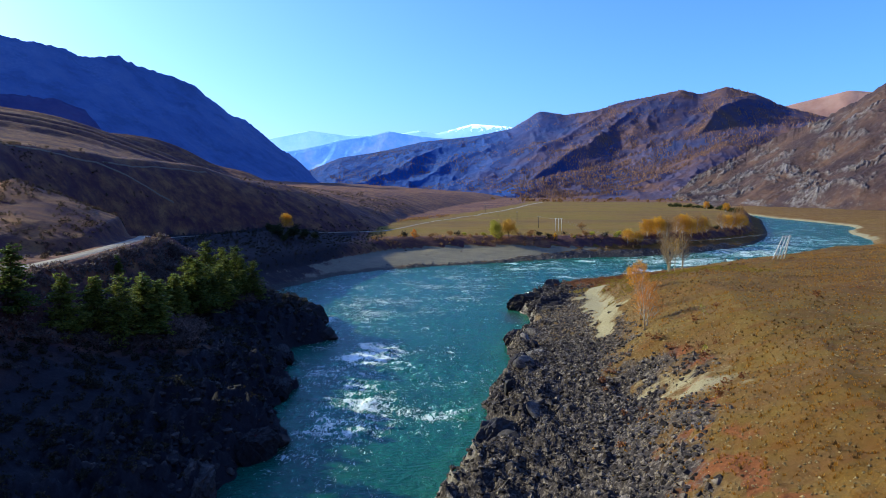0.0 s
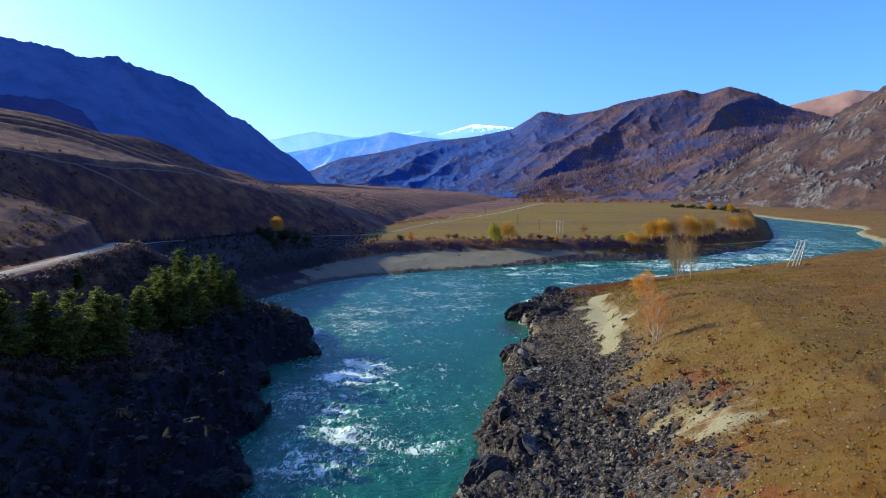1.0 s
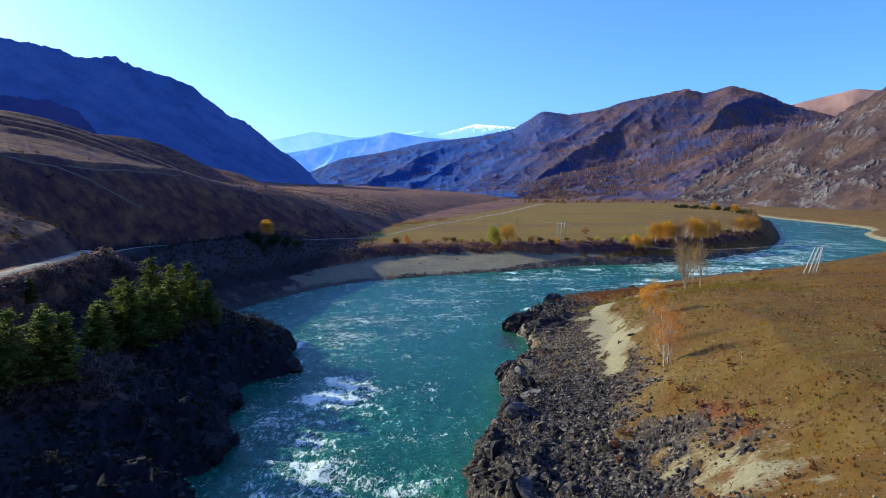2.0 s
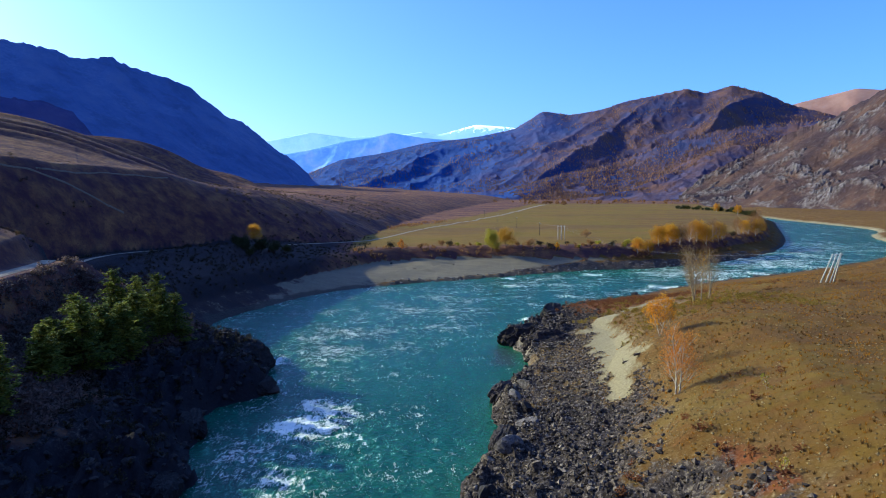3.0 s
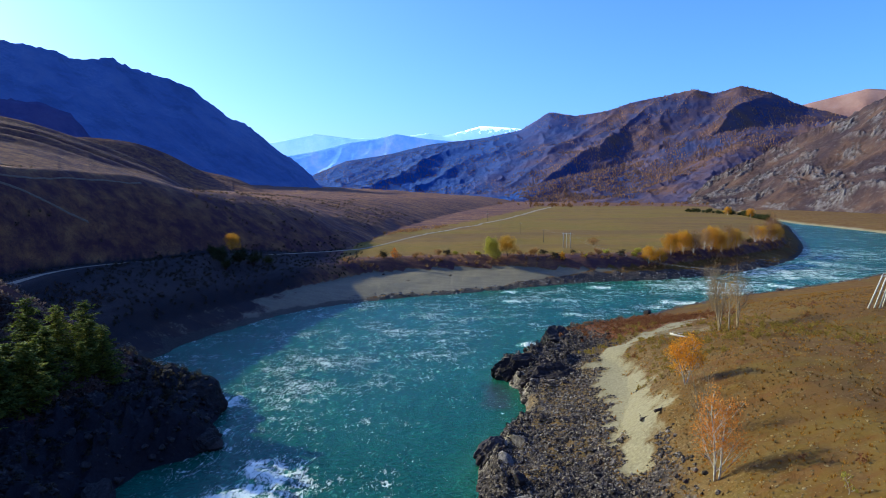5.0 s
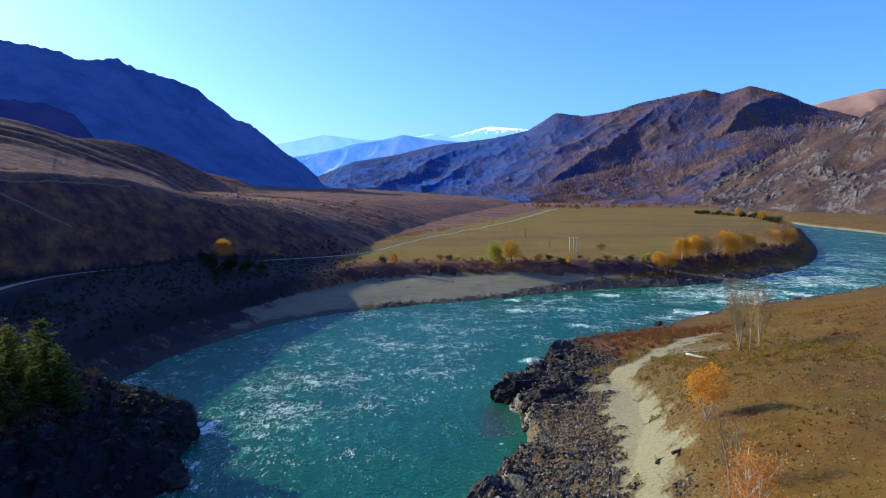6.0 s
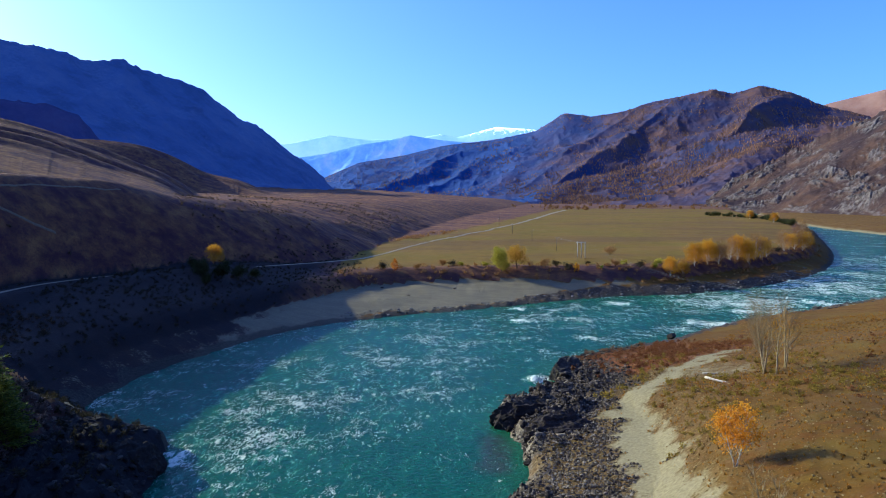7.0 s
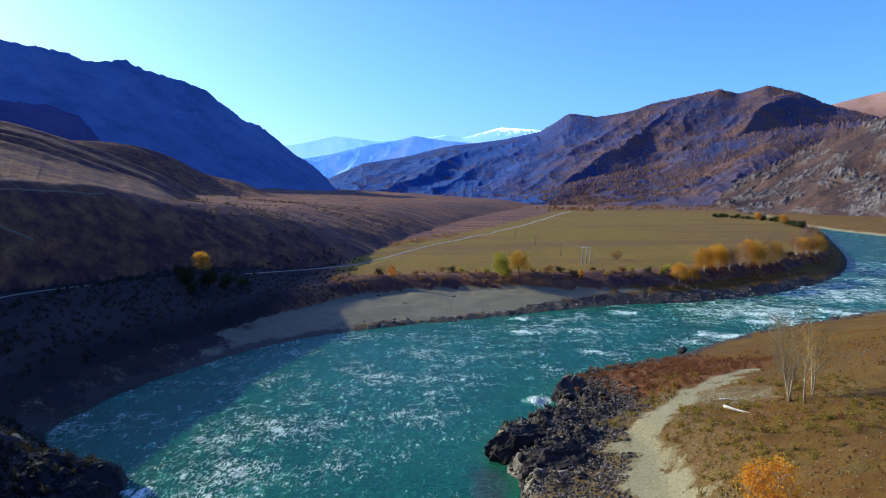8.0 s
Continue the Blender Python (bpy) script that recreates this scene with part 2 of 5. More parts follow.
# Distant haze painted on the two far ranges: pale blue that also glows.
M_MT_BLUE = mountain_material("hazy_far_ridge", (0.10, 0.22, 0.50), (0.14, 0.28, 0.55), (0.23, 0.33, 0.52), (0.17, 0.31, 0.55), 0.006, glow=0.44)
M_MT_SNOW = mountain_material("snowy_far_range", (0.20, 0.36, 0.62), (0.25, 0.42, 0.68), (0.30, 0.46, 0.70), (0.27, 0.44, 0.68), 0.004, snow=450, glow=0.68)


# ---- noise and plan ----
RNG = np.random.RandomState(7)
TABLE = RNG.rand(256, 256)


def vnoise(x, y):
    xi, yi = np.floor(x).astype(np.int64), np.floor(y).astype(np.int64)
    fx, fy = x - xi, y - yi
    fx, fy = fx * fx * fx * (fx * (fx * 6 - 15) + 10), fy * fy * fy * (fy * (fy * 6 - 15) + 10)
    a, b, c, d = TABLE[xi & 255, yi & 255], TABLE[(xi + 1) & 255, yi & 255], TABLE[xi & 255, (yi + 1) & 255], TABLE[(xi + 1) & 255, (yi + 1) & 255]
    return (a * (1 - fx) + b * fx) * (1 - fy) + (c * (1 - fx) + d * fx) * fy


def fbm(x, y, octaves=5, gain=0.5, ridged=False):
    out, amp, tot = 0.0, 1.0, 0.0
    for o in range(octaves):
        k = 2.03 ** o
        n = vnoise(x * k + 17.3 * o + 40 * (o % 2), y * k - 9.1 * o)
        if ridged:
            n = 1 - np.abs(2 * n - 1)
            n = n * n
        out, tot, amp = out + amp * n, tot + amp, amp * gain
    return out / tot


def step(a, b, v):
    t = np.clip((v - a) / (b - a), 0, 1)
    return t * t * (3 - 2 * t)


def rounded(pts, n=2):
    p = np.array(pts, float)
    for _ in range(n):
        q = np.empty((2 * len(p), 2))
        q[0], q[-1] = p[0], p[-1]
        q[1:-1:2], q[2:-1:2] = p[:-1] * 0.75 + p[1:] * 0.25, p[:-1] * 0.25 + p[1:] * 0.75
        p = q
    return p


def away(x, y, line):
    best = np.full(x.shape, 1e12)
    for (ax, ay), (bx, by) in zip(line[:-1], line[1:]):
        ux, uy = bx - ax, by - ay
        L = ux * ux + uy * uy
        if L < 1e-9:
            continue
        t = np.clip(((x - ax) * ux + (y - ay) * uy) / L, 0, 1)
        best = np.minimum(best, (x - ax - t * ux) ** 2 + (y - ay - t * uy) ** 2)
    return np.sqrt(best)


def inside(x, y, ring):
    r = np.zeros(x.shape, bool)
    for (ax, ay), (bx, by) in zip(ring, np.roll(ring, -1, axis=0)):
        if ay == by:
            continue
        hit = ((ay > y) != (by > y)) & (x < (bx - ax) * (y - ay) / (by - ay) + ax)
        r ^= hit
    return r


WEST = rounded([(-20, -400), (-10, -60), (-6, 60), (-1, 97), (5, 114), (12, 122), (5, 134), (13, 156), (18, 171), (17, 190), (22, 206), (31, 230), (30, 248), (24, 259), (34, 274), (43, 279), (42, 300)], 1)
NORTH = rounded([(42, 300), (47, 312), (59, 323), (91, 345), (116, 371), (131, 384), (222, 442), (309, 516), (374, 587), (430, 738), (485, 800), (511, 876), (517, 995), (520, 1120), (600, 1500), (760, 1900)], 1)
LEFT = rounded([(-60, -400), (-40, -60), (-34, 60), (-33, 98), (-31, 112), (-27, 122), (-39, 132), (-32, 146), (-37, 165), (-45, 187), (-31, 202), (-38, 212), (-38, 226), (-46, 243), (-70, 252), (-76, 264), (-76, 284), (-69, 314), (-53, 354), (-31, 376), (-10, 391), (12, 401), (37, 415), (64, 433), (92, 447), (136, 457), (184, 486), (221, 521), (276, 594), (330, 697), (400, 857), (500, 1085), (570, 1500), (730, 1920)], 1)
RIVER = np.vstack([WEST, NORTH, LEFT[::-1]])
BEACH_BACK = rounded([(-70, 60), (-74, 200), (-80, 250), (-84, 262), (-86, 290), (-80, 322), (-65, 366), (-43, 420), (-28, 450), (27, 463), (74, 460), (108, 467), (130, 474), (152, 493), (185, 520), (212, 545), (245, 582), (268, 606), (308, 682), (382, 852), (486, 1090), (555, 1500), (715, 1950)], 1)
TERRACE = np.vstack([BEACH_BACK, [(-4000, 4000), (-4000, 60)]])
FOOT = rounded([(-105, 60), (-130, 200), (-147, 255), (-149, 300), (-142, 340), (-128, 385), (-101, 430), (-71, 466), (-46, 534), (-46, 650), (18, 1160), (165, 2000), (330, 2900)], 1)
HILLS = np.vstack([FOOT, [(-4000, 4000), (-4000, 60)]])
ROAD = rounded([(-74, 30), (-80, 90), (-85, 131), (-86, 157), (-93, 200), (-98, 228), (-112, 255), (-126, 305), (-133, 345), (-121, 388), (-84, 424), (-42, 492), (-19, 611), (17, 714), (73, 895), (184, 1385), (215, 1500)], 2)
SAND_A = rounded([(41.5, 176), (45.0, 187), (48.5, 200), (50.2, 214), (51.8, 234), (54.8, 250), (65, 264), (76, 280), (92, 294)], 1)


ROAD_Z = [(-400, 27.5), (228, 28.6), (236, 27.0), (250, 24.5), (264, 23.0), (300, 22.0), (345, 20), (392, 18.0), (432, 16.5), (500, 13.6), (620, 13.6), (900, 15), (1500, 19)]


def land(x, y):
    """Height of the ground and the masks of what covers it, painted shade included."""
    wob = (fbm(x * 0.11, y * 0.11, 4) - 0.5)
    jag = np.where((y < 330) & (x > -60), 5.0, 3.0)
    dw, dn, dl = away(x, y, WEST), away(x, y, NORTH), away(x, y, LEFT)
    wet = inside(x, y, RIVER)
    dr = np.minimum(dw, dn)
    shore = np.minimum(dr, dl)
    sd = np.where(wet, -shore, shore) + wob * jag * step(40, 6, shore)
    off = sd - np.where(wet, -shore, shore)
    lo = np.maximum(sd, 0)
    hw = np.interp(np.maximum(dw + off, 0), [0, 2, 8, 16, 24, 34, 51, 90, 200, 600], [0, 1.6, 3.2, 4.6, 7.0, 14.8, 22.0, 23.6, 26, 32])
    hn = np.interp(np.maximum(dn + off, 0), [0, 4, 30, 58, 72, 85, 110, 220, 600], [0, 1.4, 5.4, 11.6, 15.8, 18.7, 21.2, 23.7, 30])
    hp = np.interp(np.maximum(dn + off, 0), [0, 6, 60, 600, 2000], [0, 2, 6, 13, 24])
    w = step(430, 600, y)
    hn = hn * (1 - w) + hp * w
    hr = -np.log(np.exp(-hw / 2.0) + np.exp(-hn / 2.0)) * 2.0
    hr = np.where(dw < dn, hr, np.where(y > 520, hn, hr))
    hr = np.maximum(hr, 0) * step(0, 1.5, lo) + 0.15

    dleft = np.maximum(dl + off, 0)
    h_road = np.interp(dleft, [0, 2, 7, 14, 28, 45, 54, 67], [0, 3.0, 6.2, 8.0, 13, 20.5, 27.0, 27.6])
    h_up = np.interp(dleft, [67, 72, 110, 150, 240, 500], [0, 3.5, 12, 19, 30, 60])
    near = h_road + h_up * step(268, 200, y)
    db = away(x, y, BEACH_BACK)
    up = inside(x, y, TERRACE)
    h_beach = 5.6 * dleft / (dleft + db + 0.01)
    h_terr = 5.6 + np.interp(db, [0, 5, 9, 45, 400, 3000], [0, 5.0, 6.6, 8.0, 9.5, 20]) + np.interp(db, [5, 40], [0, 5]) * 1.3 * step(-30, -95, x) * step(480, 410, y)
    bay = np.where(up, h_terr, h_beach)
    dh = away(x, y, FOOT)
    on_hill = inside(x, y, HILLS)
    bench = np.interp(y, [230, 270, 300, 330, 380, 450, 520, 600, 800, 1000, 2000], [42.5, 42, 41.8, 41.2, 39.2, 37.8, 33.5, 29, 27, 25, 16])
    roll = fbm(x * 0.012, y * 0.009, 4)
    run = np.interp(y, [250, 330, 380, 420, 450, 500, 560, 720, 1000], [29, 29, 32, 39, 50, 68, 86, 112, 125])
    q = np.clip(dh / run + 0.10 * (fbm(x * 0.03, y * 0.03, 3) - 0.5), 0, 1.6)
    rise = bench * (1 - (1 - np.clip(q, 0, 1)) ** 1.7)
    rise = rise + np.maximum(dh - run, 0) * (0.055 + 0.03 * (roll - 0.5))
    fold = fbm((x * 0.85 + y * 0.53) * 0.030, (y * 0.85 - x * 0.53) * 0.006, 3, 0.45, True)
    rise = rise + (fold - 0.4) * 3.2 * step(50, 130, dh)
    rise = np.minimum(rise, 95 + 20 * roll)
    bay = bay + np.where(on_hill, rise, 0)
    k = step(229, 254, y - (x + 60) * 0.1)
    hl = near * (1 - k) + bay * k
    rc = np.hypot((x + 141) * 0.95 + (y - 226) * 0.25, (y - 226) * 0.85)
    cone = 47.5 - 0.40 * rc - 1.6 * np.maximum(rc - 43, 0)
    hl = hl + np.log1p(np.exp(np.clip((cone - hl) / 2.0, -40, 40))) * 2.0 * step(75, 60, rc)
    along = np.clip(((x + 97) * 33 + (y - 231) * 6) / 1125.0, 0, 1)
    crest = 29.6 - 10.5 * along
    ridge = crest - 0.75 * np.hypot(x + 97 - 33 * along, y - 231 - 6 * along)
    hl = hl + np.log1p(np.exp(np.clip((ridge - hl) / 0.8, -40, 40))) * 0.8 * step(1.0, 0.7, -(ridge - crest) / 22)
    tip = step(224, 231, y) * step(260, 250, y) * step(-92, -82, x)
    low = np.maximum(np.interp(x, [-88, -75, -62, -56, -48], [22, 16.5, 11, 7.6, 7.0]) - 0.6 * (y - 232), 1.0 + 0.2 * np.minimum(dleft, 22))
    hl = hl * (1 - tip) + np.minimum(hl, low) * tip
    left = dl < dr
    h = np.where(left, hl, hr)
    h = np.where(sd < 0, np.maximum(sd * 0.28, -2.6) - 0.12, h)

    on_road = step(8.5, 3.8, away(x, y, ROAD)) * step(640, 560, y)
    h = h * (1 - on_road) + np.interp(y, [r[0] for r in ROAD_Z], [r[1] for r in ROAD_Z]) * on_road

    # cover
    belt = np.interp(y, [95, 130, 170, 205, 235, 260, 300], [37, 34, 33, 30, 27, 27, 24])
    west_rock = step(0, -6, dw + off + 14 * wob - belt) * step(318, 300, y) * ~left
    west_rock = west_rock * (1 - 0.65 * step(13, 6, np.hypot(x - 37, (y - 223) * 0.8) + 8 * wob))
    shoal_bar = step(170, 184, y) * step(252, 238, y) * step(2.5, 6, dw + off + 5 * wob) * ~left
    west_rock = west_rock * (1 - 0.5 * shoal_bar)
    north_rock = step(9, 4, dn + off + 6 * wob) * step(560, 460, y) * ~left
    cliff = step(26, 14, dleft + 12 * wob) * step(268, 250, y) * left
    cobble = left * step(9, 4, dleft + 8 * wob - 6 * step(30, 70, x)) * step(-32, -20, x) * step(250, 200, x)
    d_sand = away(x, y, SAND_A)
    width = np.interp(y, [170, 180, 190, 200, 214, 250, 265, 290], [0.1, 2.6, 4.2, 4.8, 3.7, 4.0, 3.0, 1.6])
    sand = np.where(left, 0, step(2.5, -2.5, d_sand - width - 6 * wob - 7 * (fbm(x * 0.35, y * 0.35, 3) - 0.5)))
    patch = np.hypot((x - 40.2) / 0.8, (y - 106) * 0.75)
    sand = np.maximum(sand, 0.80 * step(8.5, 2.5, patch + 9 * (fbm(x * 0.3, y * 0.3, 3) - 0.5)))
    sand = np.maximum(sand, 0.56 * step(4.5, 1.0, np.hypot(x - 36.5, (y - 121) * 0.7) + 8 * (fbm(x * 0.3 + 4, y * 0.3, 3) - 0.5)))
    sand = np.maximum(sand, 0.52 * step(14, 6, np.hypot(x - 78, (y - 268) * 0.8) + 10 * wob))
    inner = np.interp(y, [90, 135, 180, 230, 290], [31, 28, 25, 23, 20])
    west_rock = west_rock * (1 - sand) * (0.56 + 0.44 * step(0, -10, dw + off + 12 * wob - inner))
    # Pale shingle fades out westward to paint in the shade on the bay.
    beach = np.where(left & ~up & (y > 236), 1.0, 0.0) * (0.3 + 0.7 * step(-74, -50, x + 20 * wob)) * (1 - 0.8 * cobble) * (0.25 + 0.75 * step(125, 70, x))
    damp = np.where(left, step(5.5, 2.0, dleft + 5 * wob), 0) * (y > 236)
    rock = np.maximum.reduce([west_rock, north_rock * 0.8, cliff, cobble * 0.75])
    red = np.where(left, 0, step(33, 18, np.hypot((x - 65) / 1.5, y - 307) + 14 * wob)) + np.where(left, 0, 0.85 * step(0.50, 0.64, fbm(x * 0.22, y * 0.22, 3)) * step(10, 4, np.abs(dw + off - belt + 5)) * step(150, 122, y))
    gravel = np.where(left, 0, 0.62 * step(44, 20, dw + off + 10 * wob) * step(330, 290, y)) + 0.10 * ~left
    hill = np.where(left, 0, 0.30 * step(430, 560, y)) + np.where(left, np.where((y < 245) | (x < -50), 1.0, np.where(on_hill, 1.0, 0)), 0)
    meadow = np.where(left & up & ~on_hill & (x > -60), step(4, 16, db), 0)

    meadow = meadow * step(1750, 1500, y + 120 * wob)
    hill = np.maximum(hill, np.where(left & up, step(1500, 1750, y + 120 * wob), 0))
    meadow = np.maximum(meadow, np.where(left, 0, 0.42 * step(460, 620, y)))
    sand = np.maximum(sand, np.where(left, 0, 0.75 * step(10, 4, dn + off + 5 * wob) * step(540, 640, y)))
    track = np.interp(y, ROAD[:, 1], ROAD[:, 0])
    meadow = meadow * np.maximum(step(-42, -18, x - track + 20 * wob), step(480, 440, y))
    hill = np.maximum(hill, np.where(left & up & (y > 440), step(-18, -42, x - track + 20 * wob), 0))

    # Terrace edge takes the darker hill tone, painting in the bank's shade.
    hill = np.maximum(hill, np.where(left & up & ~on_hill & (x > -60), 0.85 * step(22, 11, db), 0))
    # Mask for the painted shade: lower headland, bay bank, beach end, tip.
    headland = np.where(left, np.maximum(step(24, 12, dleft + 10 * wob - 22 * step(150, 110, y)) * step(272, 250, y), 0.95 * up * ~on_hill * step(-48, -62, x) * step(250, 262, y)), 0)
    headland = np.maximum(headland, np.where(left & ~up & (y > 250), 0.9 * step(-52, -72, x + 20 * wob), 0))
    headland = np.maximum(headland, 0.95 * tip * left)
    pale = np.where(left, 0, step(6, 1.5, dw + off) * step(300, 285, y)) * step(0.45, 0.6, fbm(x * 0.05, y * 0.05, 3)) * west_rock
    crag = fbm(x * 0.26 + y * 0.08, y * 0.17 - x * 0.05, 5, 0.6, True)
    crag2 = fbm(x * 0.07 + 5, y * 0.07, 3, 0.5, True)
    ledge = step(0, -9, dw + off + 8 * wob - inner + 3)
    bold = np.maximum.reduce([cliff, step(24, 10, np.hypot(x - 38, (y - 268) * 0.7)), step(12, 5, np.hypot(x - 47, y - 296)), step(9, 3, dw + off) * 0.9])
    h = h + rock * (sd > 0) * step(0, 3, sd) * (((crag - 0.38) * (3.3 + 2.0 * bold) + (fbm(x * 0.85 + 3, y * 0.5, 3, 0.6, True) - 0.35) * 0.9) + (crag2 - 0.4) * (1.6 + 2.4 * bold)) * np.where(left, 1.0 - 0.55 * tip, 0.55 + 0.45 * ledge)
    h = h + np.where(sd > 0, (1 - rock) * (1 - sand) * ((fbm(x * 0.5, y * 0.5, 3) - 0.5) * 0.5 + (fbm(x * 0.06, y * 0.06, 3) - 0.5) * 1.6 * step(5, 30, lo)) * (1 - on_road), 0)
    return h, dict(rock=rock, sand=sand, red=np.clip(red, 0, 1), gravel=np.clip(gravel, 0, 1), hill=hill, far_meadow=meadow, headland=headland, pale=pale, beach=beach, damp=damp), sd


def grid_mesh(name, X, Y, Z, mat, masks=(), keep=None, wrap=False):
    rows, cols = X.shape
    v = np.stack([X, Y, Z], -1).reshape(-1, 3)
    idx = np.arange(rows * cols).reshape(rows, cols)
    if wrap:
        idx = np.hstack([idx, idx[:, :1]])
    f = np.stack([idx[:-1, :-1], idx[:-1, 1:], idx[1:, 1:], idx[1:, :-1]], -1).reshape(-1, 4)
    if keep is not None:
        k = keep.ravel()
        f = f[k[f].any(1)]
        used = np.zeros(len(v), bool)
        used[f] = True
        new_i = np.cumsum(used) - 1
        v, f = v[used], new_i[f]
    me = bpy.data.meshes.new(name)
    me.vertices.add(len(v))
    me.vertices.foreach_set("co", v.astype(np.float32).ravel())
    me.loops.add(f.size)
    me.loops.foreach_set("vertex_index", f.astype(np.int32).ravel())
    me.polygons.add(len(f))
    me.polygons.foreach_set("loop_start", np.arange(0, f.size, 4, dtype=np.int32))
    me.polygons.foreach_set("use_smooth", np.ones(len(f), bool))
    for key, val in dict(masks).items():
        a = me.attributes.new(key, "FLOAT", "POINT")
        val = val.ravel()
        a.data.foreach_set("value", (val[used] if keep is not None else val).astype(np.float32))
    me.update(calc_edges=True)
    me.validate()
    me.materials.append(mat)
    return new(name, me)


# ---- ground: one sheet in rings, fine ahead, coarse behind ----
CX, CY = 0.0, -40.0
ang = np.radians(np.concatenate([np.linspace(-46, 46, 640), np.linspace(46, 314, 90)[1:-1]]))
rad = np.concatenate([np.linspace(1.0, 70, 16)[:-1], np.geomspace(70, 4700, 660)])
A, R = np.meshgrid(ang, rad)
GX, GY = CX + R * np.sin(A), CY + R * np.cos(A)
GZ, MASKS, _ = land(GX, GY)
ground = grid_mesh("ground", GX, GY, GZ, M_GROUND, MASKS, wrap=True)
tagged(ground, "brown autumn valley floor with grassy terraces and hills", "ground", kind="structure")


def height(x, y):
    return land(np.atleast_1d(np.asarray(x, float)), np.atleast_1d(np.asarray(y, float)))[0]


# ---- river ----
RAPIDS = [(-20, 178, 9, 1.1), (-18, 190, 7, 1.1), (-12, 173, 6, 0.6), (-19, 152, 8, 0.8), (-19, 140, 8, 0.85), (-19, 126, 9, 0.9), (1, 135, 7, 0.7), (-34, 212, 4, 0.8), (-40, 232, 5, 0.9), (38, 292, 4, 0.9),
          (41, 379, 6, 1.0), (41, 408, 5, 0.9), (88, 424, 8, 1.0), (62, 349, 5, 0.9), (142, 405, 12, 0.85), (132, 418, 6, 1.0), (196, 487, 15, 0.8), (182, 430, 12, 0.85), (110, 380, 7, 0.85), (262, 535, 24, 0.7), (330, 640, 30, 0.5), (-12, 285, 45, 0.30), (-32, 262, 22, 0.38), (10, 345, 50, 0.28), (150, 430, 50, 0.62), (215, 490, 55, 0.66), (300, 610, 70, 0.5), (-25, 238, 26, 0.36), (70, 390, 35, 0.38), (-18, 165, 22, 0.42), (-18, 132, 16, 0.5), (170, 425, 9, 0.9), (205, 462, 10, 0.9), (232, 500, 12, 0.8), (120, 376, 6, 1.0), (152, 400, 7, 1.0), (188, 424, 8, 0.9), (100, 362, 5, 0.9)]
wa = np.radians(np.concatenate([np.linspace(-46, 46, 520), np.linspace(46, 314, 120)[1:-1]]))
wr = np.concatenate([np.linspace(1.0, 75, 40)[:-1], np.geomspace(75, 2300, 700)])
WA, WR = np.meshgrid(wa, wr)
WX, WY = CX + WR * np.sin(WA), CY + WR * np.cos(WA)
wsd = np.where(inside(WX, WY, RIVER), 1.0, -1.0) * np.minimum(away(WX, WY, np.vstack([WEST, NORTH])), away(WX, WY, LEFT))
rapid = np.zeros(WX.shape)
for cx, cy, r, s in RAPIDS:
    rapid = np.maximum(rapid, s * np.exp(-((WX - cx) ** 2 + (WY - cy) ** 2) / (r * r)))
train = fbm(WX * 0.10 + WY * 0.03, WY * 0.24 - WX * 0.06, 4, 0.55, True)
rapid = np.clip(rapid * (0.4 + 1.5 * train), 0, 1)
WZ = (fbm(WX * 0.35, WY * 0.22, 4) - 0.5) * (0.35 + 1.5 * rapid) + 0.7 * rapid * train
shallow = step(9, 1, wsd) * step(-60, 60, WX + 40)
calm = step(34, 8, np.abs(WX - 22 - 0.05 * (WY - 200))) * step(300, 240, WY)
shoal = 0.85 * step(7, 2, np.hypot((WX - 24) * 1.3, (WY - 238) * 0.42) + 6 * (fbm(WX * 0.2, WY * 0.2, 3) - 0.5))
river = grid_mesh("water", WX, WY, WZ, M_WATER, dict(rapid=rapid, shallow=shallow, calm=calm, shoal=shoal), keep=wsd > -7, wrap=True)
tagged(river, "turquoise glacial river with white rapids", "river", kind="structure")

# ---- road ----
seg = np.linalg.norm(np.diff(ROAD, axis=0), axis=1)
s = np.concatenate([[0], np.cumsum(seg)])
u = np.arange(0, s[-1], 2.5)
rx, ry = np.interp(u, s, ROAD[:, 0]), np.interp(u, s, ROAD[:, 1])
tx, ty = np.gradient(rx), np.gradient(ry)
ln = np.hypot(tx, ty)
nx, ny = -ty / ln, tx / ln
across = np.linspace(-1, 1, 7)
half = np.interp(u, [0, 210, 300, 560, u[-1]], [2.3, 2.2, 0.55, 1.5, 4.2])
RX, RY = rx[:, None] + nx[:, None] * across * half[:, None], ry[:, None] + ny[:, None] * across * half[:, None]
zr = height(RX.ravel(), RY.ravel()).reshape(RX.shape)
zr = np.maximum(zr, zr.mean(1, keepdims=True)) + 0.22 - 0.3 * (np.abs(across) > 0.9)
road = grid_mesh("road", RX, RY, zr, M_ROAD)
tagged(road, "pale dusty gravel track winding along the hillside", "road", kind="structure")

# ---- old footpaths on the bench ----
def footpath(points, half, label):
    way = rounded(points, 3)
    gx, gy = np.gradient(way[:, 0]), np.gradient(way[:, 1])
    gl = np.hypot(gx, gy)
    PX, PY = way[:, :1] - (gy / gl)[:, None] * across * half, way[:, 1:2] + (gx / gl)[:, None] * across * half
    pz = height(PX.ravel(), PY.ravel()).reshape(PX.shape)
    tagged(grid_mesh("path", PX, PY, pz + 0.25 - 0.35 * (np.abs(across) > 0.9), M_PATH), label, "path", kind="structure")


footpath([(-176, 262), (-172, 300), (-165, 326), (-160, 336), (-155, 348), (-148, 359.5), (-143, 366)], 0.4, "narrow pale footpath slanting down the grassy bench")
footpath([(-163.6, 333), (-161.5, 345), (-160.5, 358), (-157, 372), (-153, 388), (-148, 400), (-142, 416)], 0.35, "faint pale footpath along the rim of the bench")

